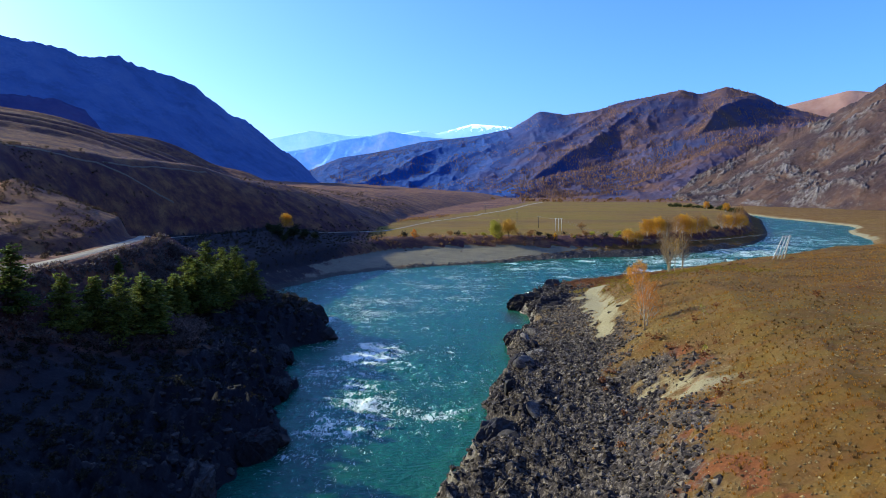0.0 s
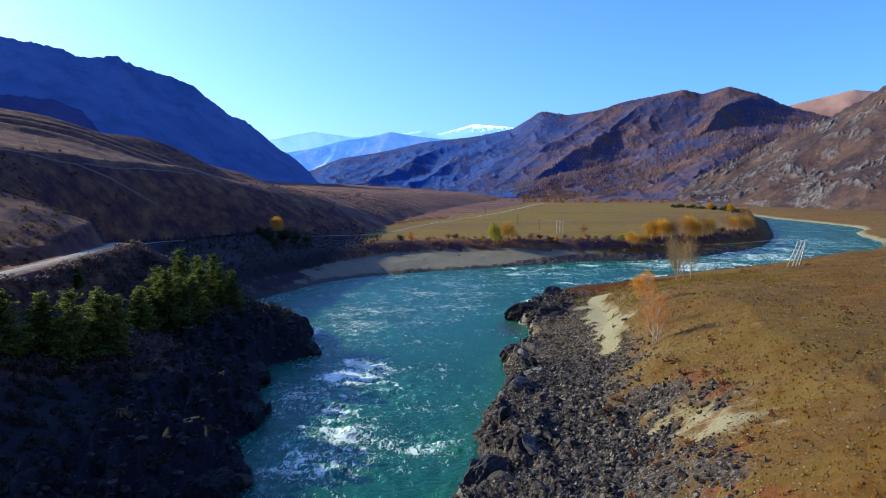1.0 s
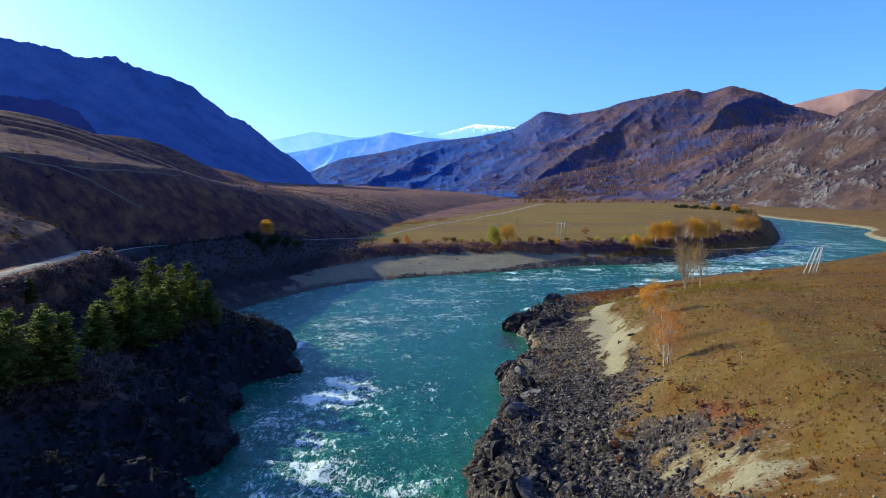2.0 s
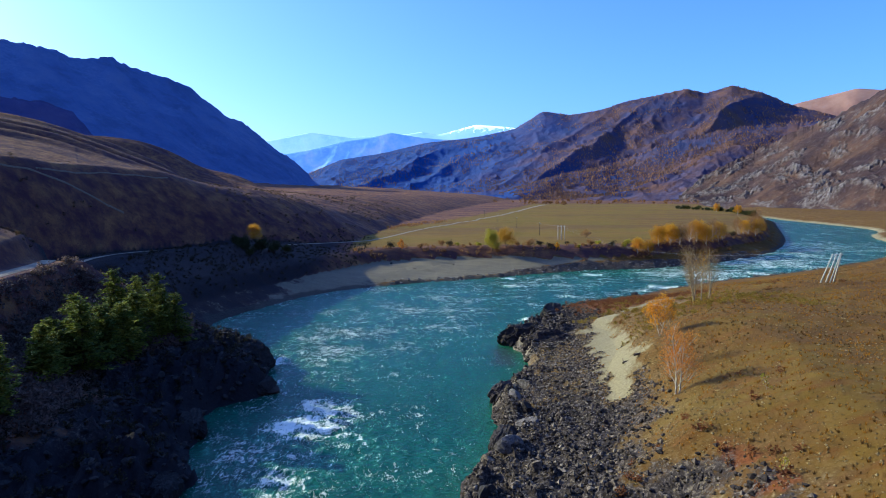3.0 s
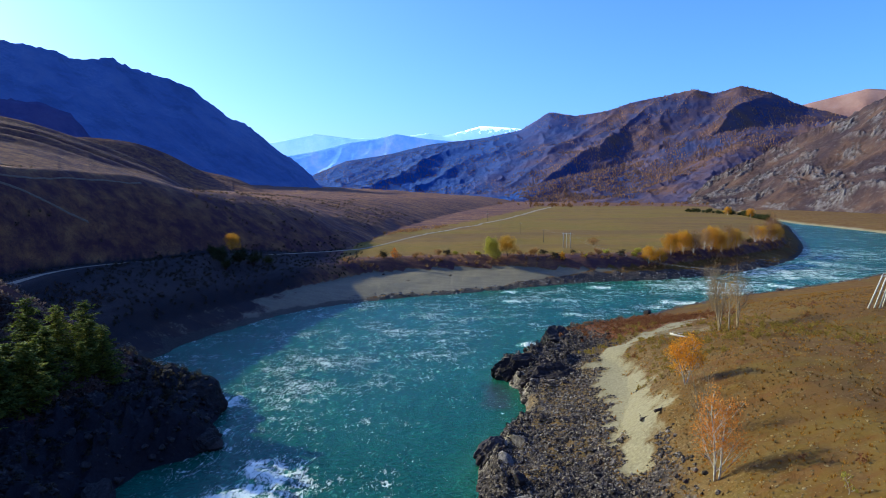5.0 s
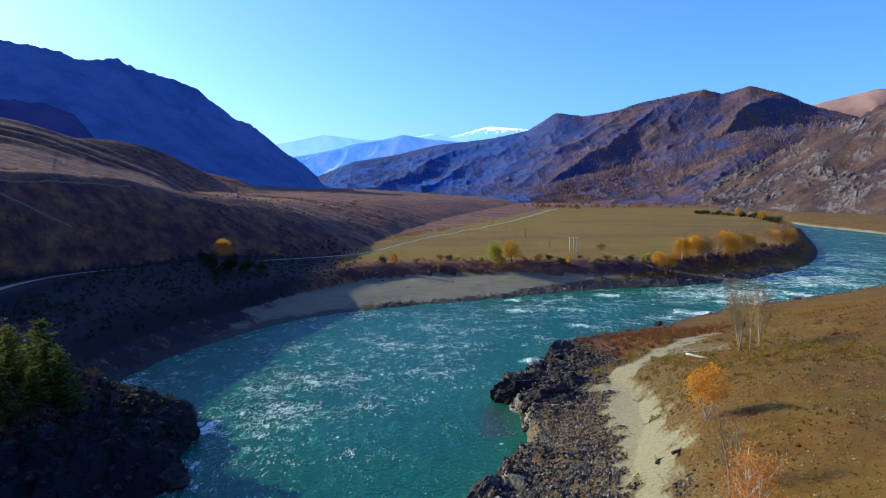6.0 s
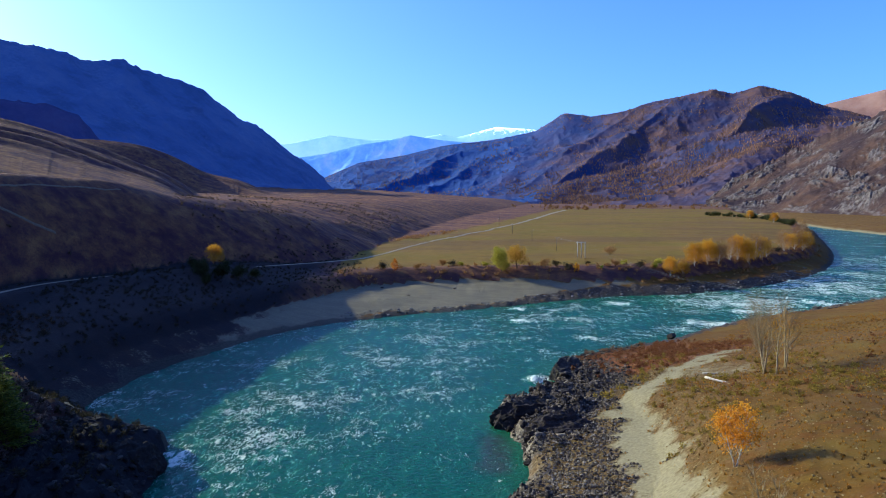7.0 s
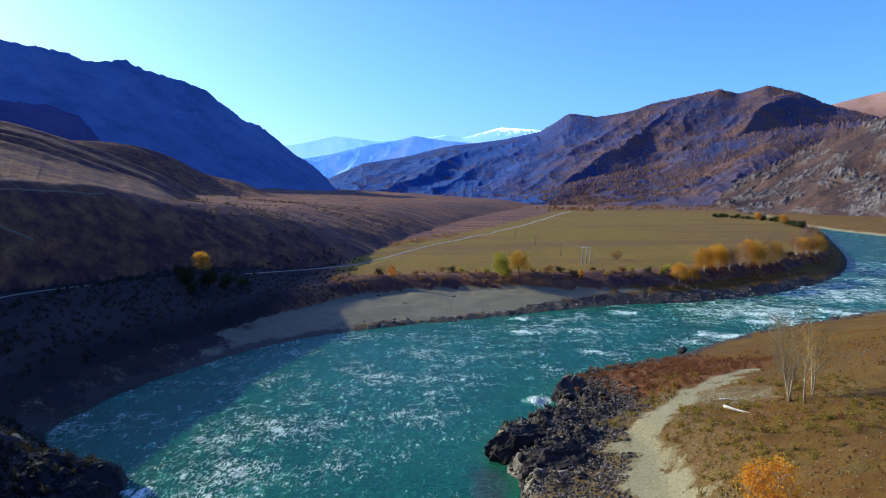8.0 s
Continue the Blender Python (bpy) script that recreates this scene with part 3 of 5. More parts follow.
# ---- mountains ----
OX, OY, OZ = 12.0, 66.0, 49.3


def mountain(name, label, mat, crest, near_r, far_r, steps, rough, seed, cols=420, spur=1.0, base_z=4.0, back=0.6, crags=0.0, rib=0.4, dense=None, haze=None):
    """A range whose crest follows (bearing in degrees, rise per metre) pairs, with spurs and gullies running down from it."""
    az = np.linspace(crest[0][0], crest[-1][0], cols)
    if dense:
        az = np.concatenate([np.linspace(crest[0][0], dense[0], 60)[:-1], np.linspace(dense[0], dense[1], cols), np.linspace(dense[1], crest[-1][0], 60)[1:]])
    grid = np.linspace(crest[0][0], crest[-1][0], 3000)
    line = np.interp(grid, [c[0] for c in crest], [c[1] for c in crest])
    per = 3000 / (crest[-1][0] - crest[0][0])

    def eased(deg):
        k = max(int(deg * per), 1)
        bell = np.hanning(2 * k + 3)[1:-1]
        return np.interp(az, grid, np.convolve(np.pad(line, k, mode="edge"), bell / bell.sum(), mode="valid"))

    tan_c, tan_s = eased(0.35), eased(3.5)
    r_near = np.interp(az, [n[0] for n in near_r], [n[1] for n in near_r])
    r_far = np.interp(az, [n[0] for n in far_r], [n[1] for n in far_r])
    top_c, top_s = OZ + tan_c * r_far, OZ + tan_s * r_far
    jag = (fbm(az * 2.6 + seed, az * 0 + seed, 4, 0.6) - 0.5) * 0.0075 * r_far * step(4200, 3000, r_far)
    t = np.concatenate([np.linspace(0, 1, steps), np.linspace(1, 1 + back, 12)[1:]])
    AZ, T = np.meshgrid(np.radians(az), t)
    RR = r_near + (r_far - r_near) * T
    X, Y = OX + RR * np.sin(AZ), OY + RR * np.cos(AZ)
    arc = AZ * r_far
    warp = (fbm(X * 0.002 + seed, Y * 0.002, 3) - 0.5) * 260
    ribs = fbm((arc + warp + T * 420 * spur) * 0.0019 + seed, T * 0.9 + seed, 4, 0.42, True)
    fine = fbm(X * 0.008 + seed, Y * 0.008, 6, 0.52, True)
    up = np.where(T <= 1, T, np.maximum(1 - (T - 1) * 1.4, 0))
    env = np.clip(4 * up * (1 - up), 0, 1) ** 0.7
    top = top_s + (top_c - top_s) * step(0.6, 1.0, up)
    H = base_z + (top - base_z) * (up ** 1.12)
    H = H + (top - base_z) * env * (ribs - 0.45) * rib * rough + (fine - 0.4) * (5 + 22 * env) * rough
    drift = (arc * 0.8 - T * 500) * 0.004
    out = step(0.50, 0.66, fbm(drift * 4 + seed, T * 9 + arc * 0.01, 5, 0.62)) * (T < 1.05)
    if crags:
        out = np.maximum(out, 0.8 * step(0.42, 0.2, T + 0.4 * fbm(arc * 0.02, T * 6, 3)) * step(radians(24), radians(20), AZ))
        ledge = fbm((arc - T * 260) * 0.075, (arc * 0.3 + T * 400) * 0.028, 5, 0.6, True)
        tooth = fbm((arc - T * 320) * 0.16, T * 40 + arc * 0.03, 3, 0.6, True)
        out = out * step(0.22, 0.5, ledge * 0.6 + tooth * 0.4)
        H = H + out * (ledge * 0.6 + tooth * 0.4 - 0.2) * 9 * crags * np.clip(T * 8, 0, 1)
    H = H + jag * np.where(T <= 1, up ** 14, up)
    H = np.where(T == 0, base_z - 30, H)
    ob = grid_mesh(name, X, Y, H, mat, dict(outcrop=out * (0.85 if crags else 0.3), haze=np.zeros(X.shape) if haze is None else step(haze[1], haze[0], np.degrees(AZ) - 5 * T + 8 * (fbm(arc * 0.004, T * 3, 3) - 0.5))))
    return tagged(ob, label, "mountain", kind="structure"), (X, Y, H, T)


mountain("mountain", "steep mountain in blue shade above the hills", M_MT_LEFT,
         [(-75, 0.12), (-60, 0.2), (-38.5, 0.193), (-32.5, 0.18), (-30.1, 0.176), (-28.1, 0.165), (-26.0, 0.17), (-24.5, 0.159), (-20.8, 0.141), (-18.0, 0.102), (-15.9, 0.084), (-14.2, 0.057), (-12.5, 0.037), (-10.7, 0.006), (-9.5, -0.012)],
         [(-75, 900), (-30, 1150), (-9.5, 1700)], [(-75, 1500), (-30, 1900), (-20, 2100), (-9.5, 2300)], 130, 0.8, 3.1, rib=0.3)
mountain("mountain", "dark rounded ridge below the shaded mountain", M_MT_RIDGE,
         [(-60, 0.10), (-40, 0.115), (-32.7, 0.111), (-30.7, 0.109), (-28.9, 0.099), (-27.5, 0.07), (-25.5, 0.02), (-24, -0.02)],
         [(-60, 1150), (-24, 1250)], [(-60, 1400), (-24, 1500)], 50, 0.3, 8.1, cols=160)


def grass_hill(label, crest, near_r, far_r, seed, ribs=3.0):
    """A smooth grassy spur with fine gullies running down it."""
    az = np.linspace(crest[0][0], crest[-1][0], 460)
    top = OZ + np.interp(az, [c[0] for c in crest], [c[1] for c in crest]) * far_r
    top = np.convolve(np.pad(top, 22, mode="edge"), np.ones(45) / 45, mode="valid")
    AZ, T = np.meshgrid(np.radians(az), np.concatenate([np.linspace(0, 1, 130), np.linspace(1, 1.5, 8)[1:]]))
    RR = near_r + (far_r - near_r) * T
    up = np.where(T <= 1, T, 1 - (T - 1) * 0.8)
    ring = land(OX + near_r * np.sin(AZ[0]), OY + near_r * np.cos(AZ[0]))[0] - 1.0
    foot = np.minimum(ring, top - 2)
    H = foot + (top - foot) * (0.55 * up + 0.45 * np.sin(up * 1.5708))
    u = AZ * far_r * 0.30 + RR * 0.95 + 26 * (fbm(AZ * 14 + seed, RR * 0.004, 3) - 0.5)
    gully = np.abs(np.sin(u * 0.085)) * 1.1 + np.abs(np.sin(u * 0.049 + 1.3)) + 0.5 * np.sin(u * 0.21 + seed) - 0.9
    H = H + gully * ribs * step(0.28, 0.62, up) * np.clip(6 * (1.02 - up), 0, 1) * (0.55 + 0.9 * fbm(AZ * 9, RR * 0.01 + seed, 3))
    H = np.where(T == 0, foot - 6, H)
    ob = grid_mesh("hill", OX + RR * np.sin(AZ), OY + RR * np.cos(AZ), H, M_GROUND, dict(hill=np.ones(H.shape)))
    return tagged(ob, label, "hill", kind="structure")


grass_hill("smooth brown grassy spur with lit gullies", [(-62, 0.12), (-45, 0.115), (-38, 0.099), (-32.8, 0.0885), (-31, 0.082), (-28.7, 0.070), (-25.8, 0.049), (-23.8, 0.034), (-20.8, 0.010), (-19.5, -0.03)], 520.0, 900.0, 2.7, 3.6)
grass_hill("rounded brown hill with a bright grassy crest", [(-36, 0.05), (-31, 0.064), (-28.7, 0.069), (-26.5, 0.068), (-24.3, 0.063), (-22, 0.048), (-20.9, 0.036), (-19.6, 0.025), (-18, 0.022), (-16, 0.008), (-15, -0.004)], 985.0, 1080.0, 6.1, 1.0)
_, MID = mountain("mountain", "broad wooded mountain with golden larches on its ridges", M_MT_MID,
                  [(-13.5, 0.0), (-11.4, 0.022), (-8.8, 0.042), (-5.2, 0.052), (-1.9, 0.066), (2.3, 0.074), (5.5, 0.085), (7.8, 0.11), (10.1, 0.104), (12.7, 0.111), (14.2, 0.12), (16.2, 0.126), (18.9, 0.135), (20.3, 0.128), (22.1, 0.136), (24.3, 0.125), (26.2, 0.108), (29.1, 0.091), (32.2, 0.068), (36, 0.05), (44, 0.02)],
                  [(-13.5, 2900), (0, 2600), (20, 2500), (44, 2600)], [(-13.5, 4000), (7, 3900), (12, 3750), (26, 3700), (44, 3600)], 150, 0.9, 5.7, cols=560, rib=0.25, spur=-1.7, dense=(-13, 33), haze=(-4, 13))
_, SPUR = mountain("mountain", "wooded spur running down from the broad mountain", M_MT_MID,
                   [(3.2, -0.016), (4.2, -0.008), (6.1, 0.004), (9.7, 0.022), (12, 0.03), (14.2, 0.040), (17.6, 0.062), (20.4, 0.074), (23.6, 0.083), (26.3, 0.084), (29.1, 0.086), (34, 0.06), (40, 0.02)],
                   [(3.2, 2300), (20, 2150), (40, 2200)], [(3.2, 2600), (14, 2900), (40, 3000)], 110, 0.9, 1.4, cols=440, crags=0.5, spur=-1.4, dense=(3.3, 33), haze=(2, 9))
mountain("mountain", "craggy brown mountain spur with grey outcrops", M_MT_CLIFF,
         [(18.6, -0.014), (19.1, -0.007), (20.1, 0.012), (22.1, 0.034), (24.4, 0.052), (27.0, 0.076), (29.4, 0.091), (32.0, 0.119), (36, 0.16), (45, 0.2), (65, 0.2), (80, 0.1)],
         [(18.6, 1880), (24, 1700), (32, 1400), (50, 1100), (80, 1000)], [(18.6, 2100), (24, 2200), (32, 2100), (80, 1900)], 190, 0.75, 2.2, cols=520, crags=1.7, rib=0.35, spur=-1.2, dense=(18.7, 36))
mountain("mountain", "bare reddish ridge in the distance", M_MT_FAR,
         [(20, 0.06), (25.4, 0.102), (26.7, 0.109), (30.4, 0.123), (32.0, 0.119), (36, 0.13), (46, 0.1)],
         [(20, 3900), (46, 3900)], [(20, 4600), (46, 4500)], 40, 0.3, 6.6, cols=160, back=0.05)
# Added out of view to block low sky and darken shaded slopes.
mountain("mountain", "unseen mountain wall added behind the camera to cut skylight", M_MT_MID,
         [(78, 0.1), (90, 0.3), (110, 0.42), (150, 0.40), (190, 0.36), (220, 0.40), (250, 0.34), (270, 0.22), (287, 0.14)],
         [(78, 800), (180, 500), (287, 700)], [(78, 1700), (180, 1300), (287, 1500)], 40, 0.8, 3.9, cols=160)
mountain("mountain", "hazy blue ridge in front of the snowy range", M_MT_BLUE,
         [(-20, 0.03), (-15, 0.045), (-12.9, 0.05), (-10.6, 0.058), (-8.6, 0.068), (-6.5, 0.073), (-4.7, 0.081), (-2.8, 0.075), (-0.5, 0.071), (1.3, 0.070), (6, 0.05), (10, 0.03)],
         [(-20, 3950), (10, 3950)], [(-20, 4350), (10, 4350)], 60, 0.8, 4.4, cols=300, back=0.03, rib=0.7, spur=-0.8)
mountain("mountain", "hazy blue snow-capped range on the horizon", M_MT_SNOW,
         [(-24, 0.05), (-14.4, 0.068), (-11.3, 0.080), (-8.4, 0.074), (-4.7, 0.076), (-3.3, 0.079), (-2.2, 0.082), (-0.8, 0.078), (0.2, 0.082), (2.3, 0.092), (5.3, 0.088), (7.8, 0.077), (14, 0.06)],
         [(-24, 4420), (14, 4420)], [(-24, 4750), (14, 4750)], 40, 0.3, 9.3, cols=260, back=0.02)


# ---- building helpers ----
M_BARK_WHITE = speckled("birch_bark", (0.24, 0.20, 0.16), (0.80, 0.74, 0.62), 2.0, 0.8, 0.4, 0.02)
M_BARK_DARK = speckled("dark_bark", (0.035, 0.025, 0.018), (0.11, 0.08, 0.055), 5.0, 0.9, 0.5, 0.03)
M_BARK_GREY = speckled("grey_bark", (0.17, 0.125, 0.07), (0.42, 0.33, 0.205), 3.0, 0.9, 0.4, 0.02)
M_POLE = speckled("weathered_pole_wood", (0.42, 0.38, 0.33), (0.66, 0.62, 0.56), 4.0, 0.8, 0.3, 0.02)
M_POLE_DARK = speckled("tarred_pole_wood", (0.06, 0.045, 0.035), (0.16, 0.12, 0.09), 4.0, 0.85, 0.3, 0.02)
M_DRIFT = speckled("bleached_driftwood", (0.36, 0.30, 0.22), (0.66, 0.60, 0.50), 4.0, 0.85, 0.4, 0.03)
M_WIRE = speckled("aluminium_wire", (0.16, 0.16, 0.16), (0.26, 0.26, 0.26), 2.0, 0.45)
M_GLASS_INS = speckled("glazed_insulator", (0.25, 0.3, 0.3), (0.45, 0.5, 0.5), 9.0, 0.3)


def stone_material(name, dark, mid, light, scale=1.3):
    m, nt, b = nodes_of(name, 0.9, 0, 0.25)
    f, g = n_noise(nt, scale, 7, 0.7), n_noise(nt, scale * 5, 4, 0.6)
    geo = next(n for n in nt.nodes if n.bl_idname == "ShaderNodeNewGeometry")
    info = nt.nodes.new("ShaderNodeObjectInfo")
    pick = n_math(nt, "FRACT", n_math(nt, "ADD", geo.outputs["Random Per Island"], info.outputs["Random"]))
    v = n_math(nt, "ADD", n_math(nt, "MULTIPLY", f, 0.75), n_math(nt, "MULTIPLY", pick, 0.35))
    nt.links.new(n_ramp(nt, v, [(0.35, dark), (0.58, mid), (0.85, light)]), b.inputs["Base Color"])
    n_bump(nt, b, n_math(nt, "ADD", f, g), 0.8, 0.15)
    return m


M_BASALT = stone_material("dark_basalt", (0.013, 0.009, 0.008), (0.054, 0.039, 0.031), (0.34, 0.265, 0.19))
# Headland shade put into the colour; the black waterline outcrops share it.
M_BASALT_DARK = stone_material("black_and_shaded_basalt", (0.010, 0.009, 0.010), (0.028, 0.024, 0.024), (0.075, 0.062, 0.055))
M_BASALT_BLACK = stone_material("black_basalt", (0.018, 0.015, 0.015), (0.05, 0.04, 0.037), (0.26, 0.22, 0.19))
M_STONE = stone_material("grey_fieldstone", (0.085, 0.056, 0.022), (0.20, 0.138, 0.056), (0.46, 0.345, 0.165))
M_COBBLE = stone_material("river_cobble", (0.05, 0.045, 0.045), (0.15, 0.13, 0.12), (0.38, 0.35, 0.31))


def leaf_material(name, a, b_, c, rough=0.75, thin=0.35):
    m, nt, b = nodes_of(name, rough, 0, 0.2)
    geo = nt.nodes.new("ShaderNodeNewGeometry")
    info = nt.nodes.new("ShaderNodeObjectInfo")
    f = n_noise(nt, 0.7, 3, 0.6, geo.outputs["Position"])
    v = n_math(nt, "ADD", n_math(nt, "MULTIPLY", geo.outputs["Random Per Island"], 0.55), n_math(nt, "MULTIPLY", f, 0.45))
    v = n_math(nt, "ADD", v, n_math(nt, "MULTIPLY", n_math(nt, "SUBTRACT", info.outputs["Random"], 0.5), 0.3))
    col = n_ramp(nt, v, [(0.2, a), (0.5, b_), (0.8, c)])
    nt.links.new(col, b.inputs["Base Color"])
    tr = nt.nodes.new("ShaderNodeBsdfTranslucent")
    nt.links.new(col, tr.inputs["Color"])
    mx = nt.nodes.new("ShaderNodeMixShader")
    mx.inputs[0].default_value = thin
    nt.links.new(b.outputs[0], mx.inputs[1])
    nt.links.new(tr.outputs[0], mx.inputs[2])
    nt.links.new(mx.outputs[0], nt.nodes["Material Output"].inputs[0])
    return m


M_LEAF_GOLD = leaf_material("golden_leaves", (0.36, 0.165, 0.010), (0.64, 0.32, 0.015), (0.80, 0.48, 0.04), thin=0.5)
M_LEAF_ORANGE = leaf_material("orange_leaves", (0.34, 0.11, 0.012), (0.62, 0.23, 0.025), (0.76, 0.37, 0.06), thin=0.5)
M_LEAF_AMBER = leaf_material("amber_leaves", (0.45, 0.18, 0.010), (0.75, 0.34, 0.015), (0.90, 0.50, 0.04), thin=0.5)
M_LEAF_APRICOT = leaf_material("thin_apricot_leaves", (0.36, 0.12, 0.016), (0.60, 0.23, 0.030), (0.70, 0.34, 0.07), thin=0.5)
M_LEAF_OCHRE = leaf_material("ochre_leaves", (0.29, 0.145, 0.012), (0.55, 0.295, 0.019), (0.71, 0.43, 0.04), thin=0.45)
M_LEAF_BROWN = leaf_material("russet_leaves", (0.14, 0.07, 0.025), (0.32, 0.16, 0.05), (0.42, 0.24, 0.09))
M_LEAF_LIME = leaf_material("yellow_green_leaves", (0.16, 0.16, 0.015), (0.40, 0.36, 0.03), (0.62, 0.52, 0.06))
M_TWIG = leaf_material("brown_twigs", (0.15, 0.085, 0.030), (0.30, 0.18, 0.06), (0.46, 0.31, 0.12))
M_NEEDLE = leaf_material("pine_needles", (0.05, 0.078, 0.012), (0.135, 0.160, 0.022), (0.27, 0.275, 0.042))
M_THICKET = leaf_material("dark_green_thicket", (0.02, 0.026, 0.010), (0.045, 0.052, 0.016), (0.10, 0.095, 0.025))
M_SHRUB_DARK = leaf_material("dark_scrub", (0.018, 0.018, 0.010), (0.040, 0.034, 0.018), (0.075, 0.056, 0.03))
M_SHRUB_BROWN = leaf_material("brown_scrub", (0.03, 0.022, 0.014), (0.075, 0.05, 0.03), (0.14, 0.085, 0.05))
M_SHRUB_MAUVE = leaf_material("mauve_scrub", (0.045, 0.034, 0.031), (0.11, 0.078, 0.066), (0.18, 0.128, 0.105))
M_SHRUB_RED = leaf_material("red_scrub", (0.09, 0.028, 0.012), (0.20, 0.075, 0.025), (0.30, 0.14, 0.05))
M_TUFT = leaf_material("dry_grass", (0.22, 0.09, 0.008), (0.40, 0.185, 0.018), (0.55, 0.30, 0.05), thin=0.6)
M_TUFT_BROWN = leaf_material("brown_grass", (0.07, 0.035, 0.010), (0.13, 0.068, 0.018), (0.20, 0.11, 0.03), thin=0.5)
M_TUFT_OLIVE = leaf_material("olive_grass", (0.18, 0.125, 0.018), (0.33, 0.23, 0.035), (0.46, 0.33, 0.065), thin=0.55)


def mesh_of(name, verts, faces, mat, smooth=False):
    me = bpy.data.meshes.new(name)
    me.from_pydata([tuple(v) for v in verts], [], [tuple(f) for f in faces])
    if smooth:
        me.polygons.foreach_set("use_smooth", np.ones(len(me.polygons), bool))
    me.materials.append(mat)
    me.update()
    return me


def part(name, me, parent, label=""):
    ob = new(name, me)
    ob.parent = parent
    if label:
        ob["label"] = label
    return ob


def tube(points, radii, sides=6):
    """A tapered tube along points, closed at both ends."""
    verts, faces = [], []
    pts = [Vector(p) for p in points]
    for i, (p, r) in enumerate(zip(pts, radii)):
        d = (pts[min(i + 1, len(pts) - 1)] - pts[max(i - 1, 0)]).normalized()
        a = d.orthogonal().normalized()
        b = d.cross(a)
        for k in range(sides):
            t = 2 * math.pi * k / sides
            verts.append(p + (a * math.cos(t) + b * math.sin(t)) * r)
    for i in range(len(pts) - 1):
        for k in range(sides):
            k2 = (k + 1) % sides
            faces.append((i * sides + k, i * sides + k2, (i + 1) * sides + k2, (i + 1) * sides + k))
    faces.append(tuple(range(sides))[::-1])
    faces.append(tuple(range((len(pts) - 1) * sides, len(pts) * sides)))
    return verts, faces


def joined(pieces):
    verts, faces = [], []
    for v, f in pieces:
        o = len(verts)
        verts += list(v)
        faces += [tuple(i + o for i in q) for q in f]
    return verts, faces


def leaves(rng, centres, spread, count, size):
    """Small bent leaf sprays round the given centres."""
    c = np.array([tuple(p) for p in centres])
    at = c[rng.randint(len(c), size=count)] + rng.normal(0, 1, (count, 3)) * spread
    a = rng.normal(0, 1, (count, 3))
    a /= np.linalg.norm(a, axis=1, keepdims=True)
    b = np.cross(a, rng.normal(0, 1, (count, 3)))
    b /= np.linalg.norm(b, axis=1, keepdims=True) + 1e-9
    s = size * rng.uniform(0.6, 1.4, (count, 1))
    n = np.cross(a, b) * s * 0.3
    v = np.stack([at - a * s, at + b * s * 0.55 + n, at + a * s, at - b * s * 0.55 + n], 1).reshape(-1, 3)
    i = np.arange(count)[:, None] * 4
    return v, np.vstack([i + [0, 1, 2], i + [0, 2, 3]])


def broadleaf(label, h, spread, leaf_mat, bark, seed, n_leaf=900, leaf=0.32, low=0.25, stems=1, limbs=9, detail=False, steep=0.0, twigs=2):
    """A deciduous tree: leaning tapered stems, limbs that fork, a ragged crown."""
    rng = np.random.RandomState(seed)
    root = new("tree")
    tagged(root, label, "tree", "", "")
    wood, tips = [], []
    for s_ in range(stems):
        lean = rng.uniform(-0.2, 0.2, 2) if stems == 1 else rng.uniform(-0.22, 0.22, 2)
        base = np.array([*(rng.uniform(-0.5, 0.5, 2) if stems > 1 else (0, 0)), -0.4])
        hh = h * (1 if s_ == 0 else rng.uniform(0.7, 0.95))
        pts = [base + np.array([lean[0] * hh * t + 0.15 * math.sin(5 * t + s_), lean[1] * hh * t + 0.15 * math.cos(4 * t), hh * t]) for t in np.linspace(0, 1, 7)]
        r0 = 0.016 * hh
        stem = tube(pts, [r0 * (1 - 0.88 * t) for t in np.linspace(0, 1, 7)], 7)
        if detail:
            stem_ob = part("trunk", mesh_of("trunk", *stem, bark, True), root)
        else:
            wood.append(stem)
        for k in range(limbs):
            t = low + (0.97 - low) * (k + rng.rand() * 0.7) / limbs
            i = min(int(t * 6), 5)
            p = pts[i] + (pts[i + 1] - pts[i]) * (t * 6 - i)
            az = k * 2.4 + rng.uniform(-0.5, 0.5)
            reach = spread * (1.15 - 0.75 * t) * rng.uniform(0.65, 1.15)
            d = np.array([math.cos(az), math.sin(az), rng.uniform(0.5, 1.1) + steep])
            q1, q2 = p + d * reach * 0.5, p + d * reach * np.array([1, 1, 1.1]) 
            limb = [tube([p, q1, q2], [r0 * 0.36 * (1.1 - t), r0 * 0.2 * (1.1 - t) + 0.01, 0.012], 4)]
            tips += [q1, q1 * 0.4 + q2 * 0.6, q2]
            for _ in range(twigs):
                q3 = q1 + (q2 - q1) * rng.uniform(0, 0.7) * (twigs > 2) + (d + rng.uniform(-0.7, 0.7, 3)) * reach * 0.45
                limb.append(tube([q1, q3], [r0 * 0.14 * (1.1 - t) + 0.008, 0.01], 3))
                tips.append(q3)
            if detail:
                part("branch", mesh_of("branch", *joined(limb), bark), stem_ob)
            else:
                wood += limb
        tips.append(pts[-1])
    if not detail:
        part("trunk", mesh_of("trunk", *joined(wood), bark), root)
    if n_leaf:
        v, f = leaves(rng, tips, spread * 0.19, n_leaf, leaf)
        part("crown", mesh_of("crown", v, f, leaf_mat), root)
    return root


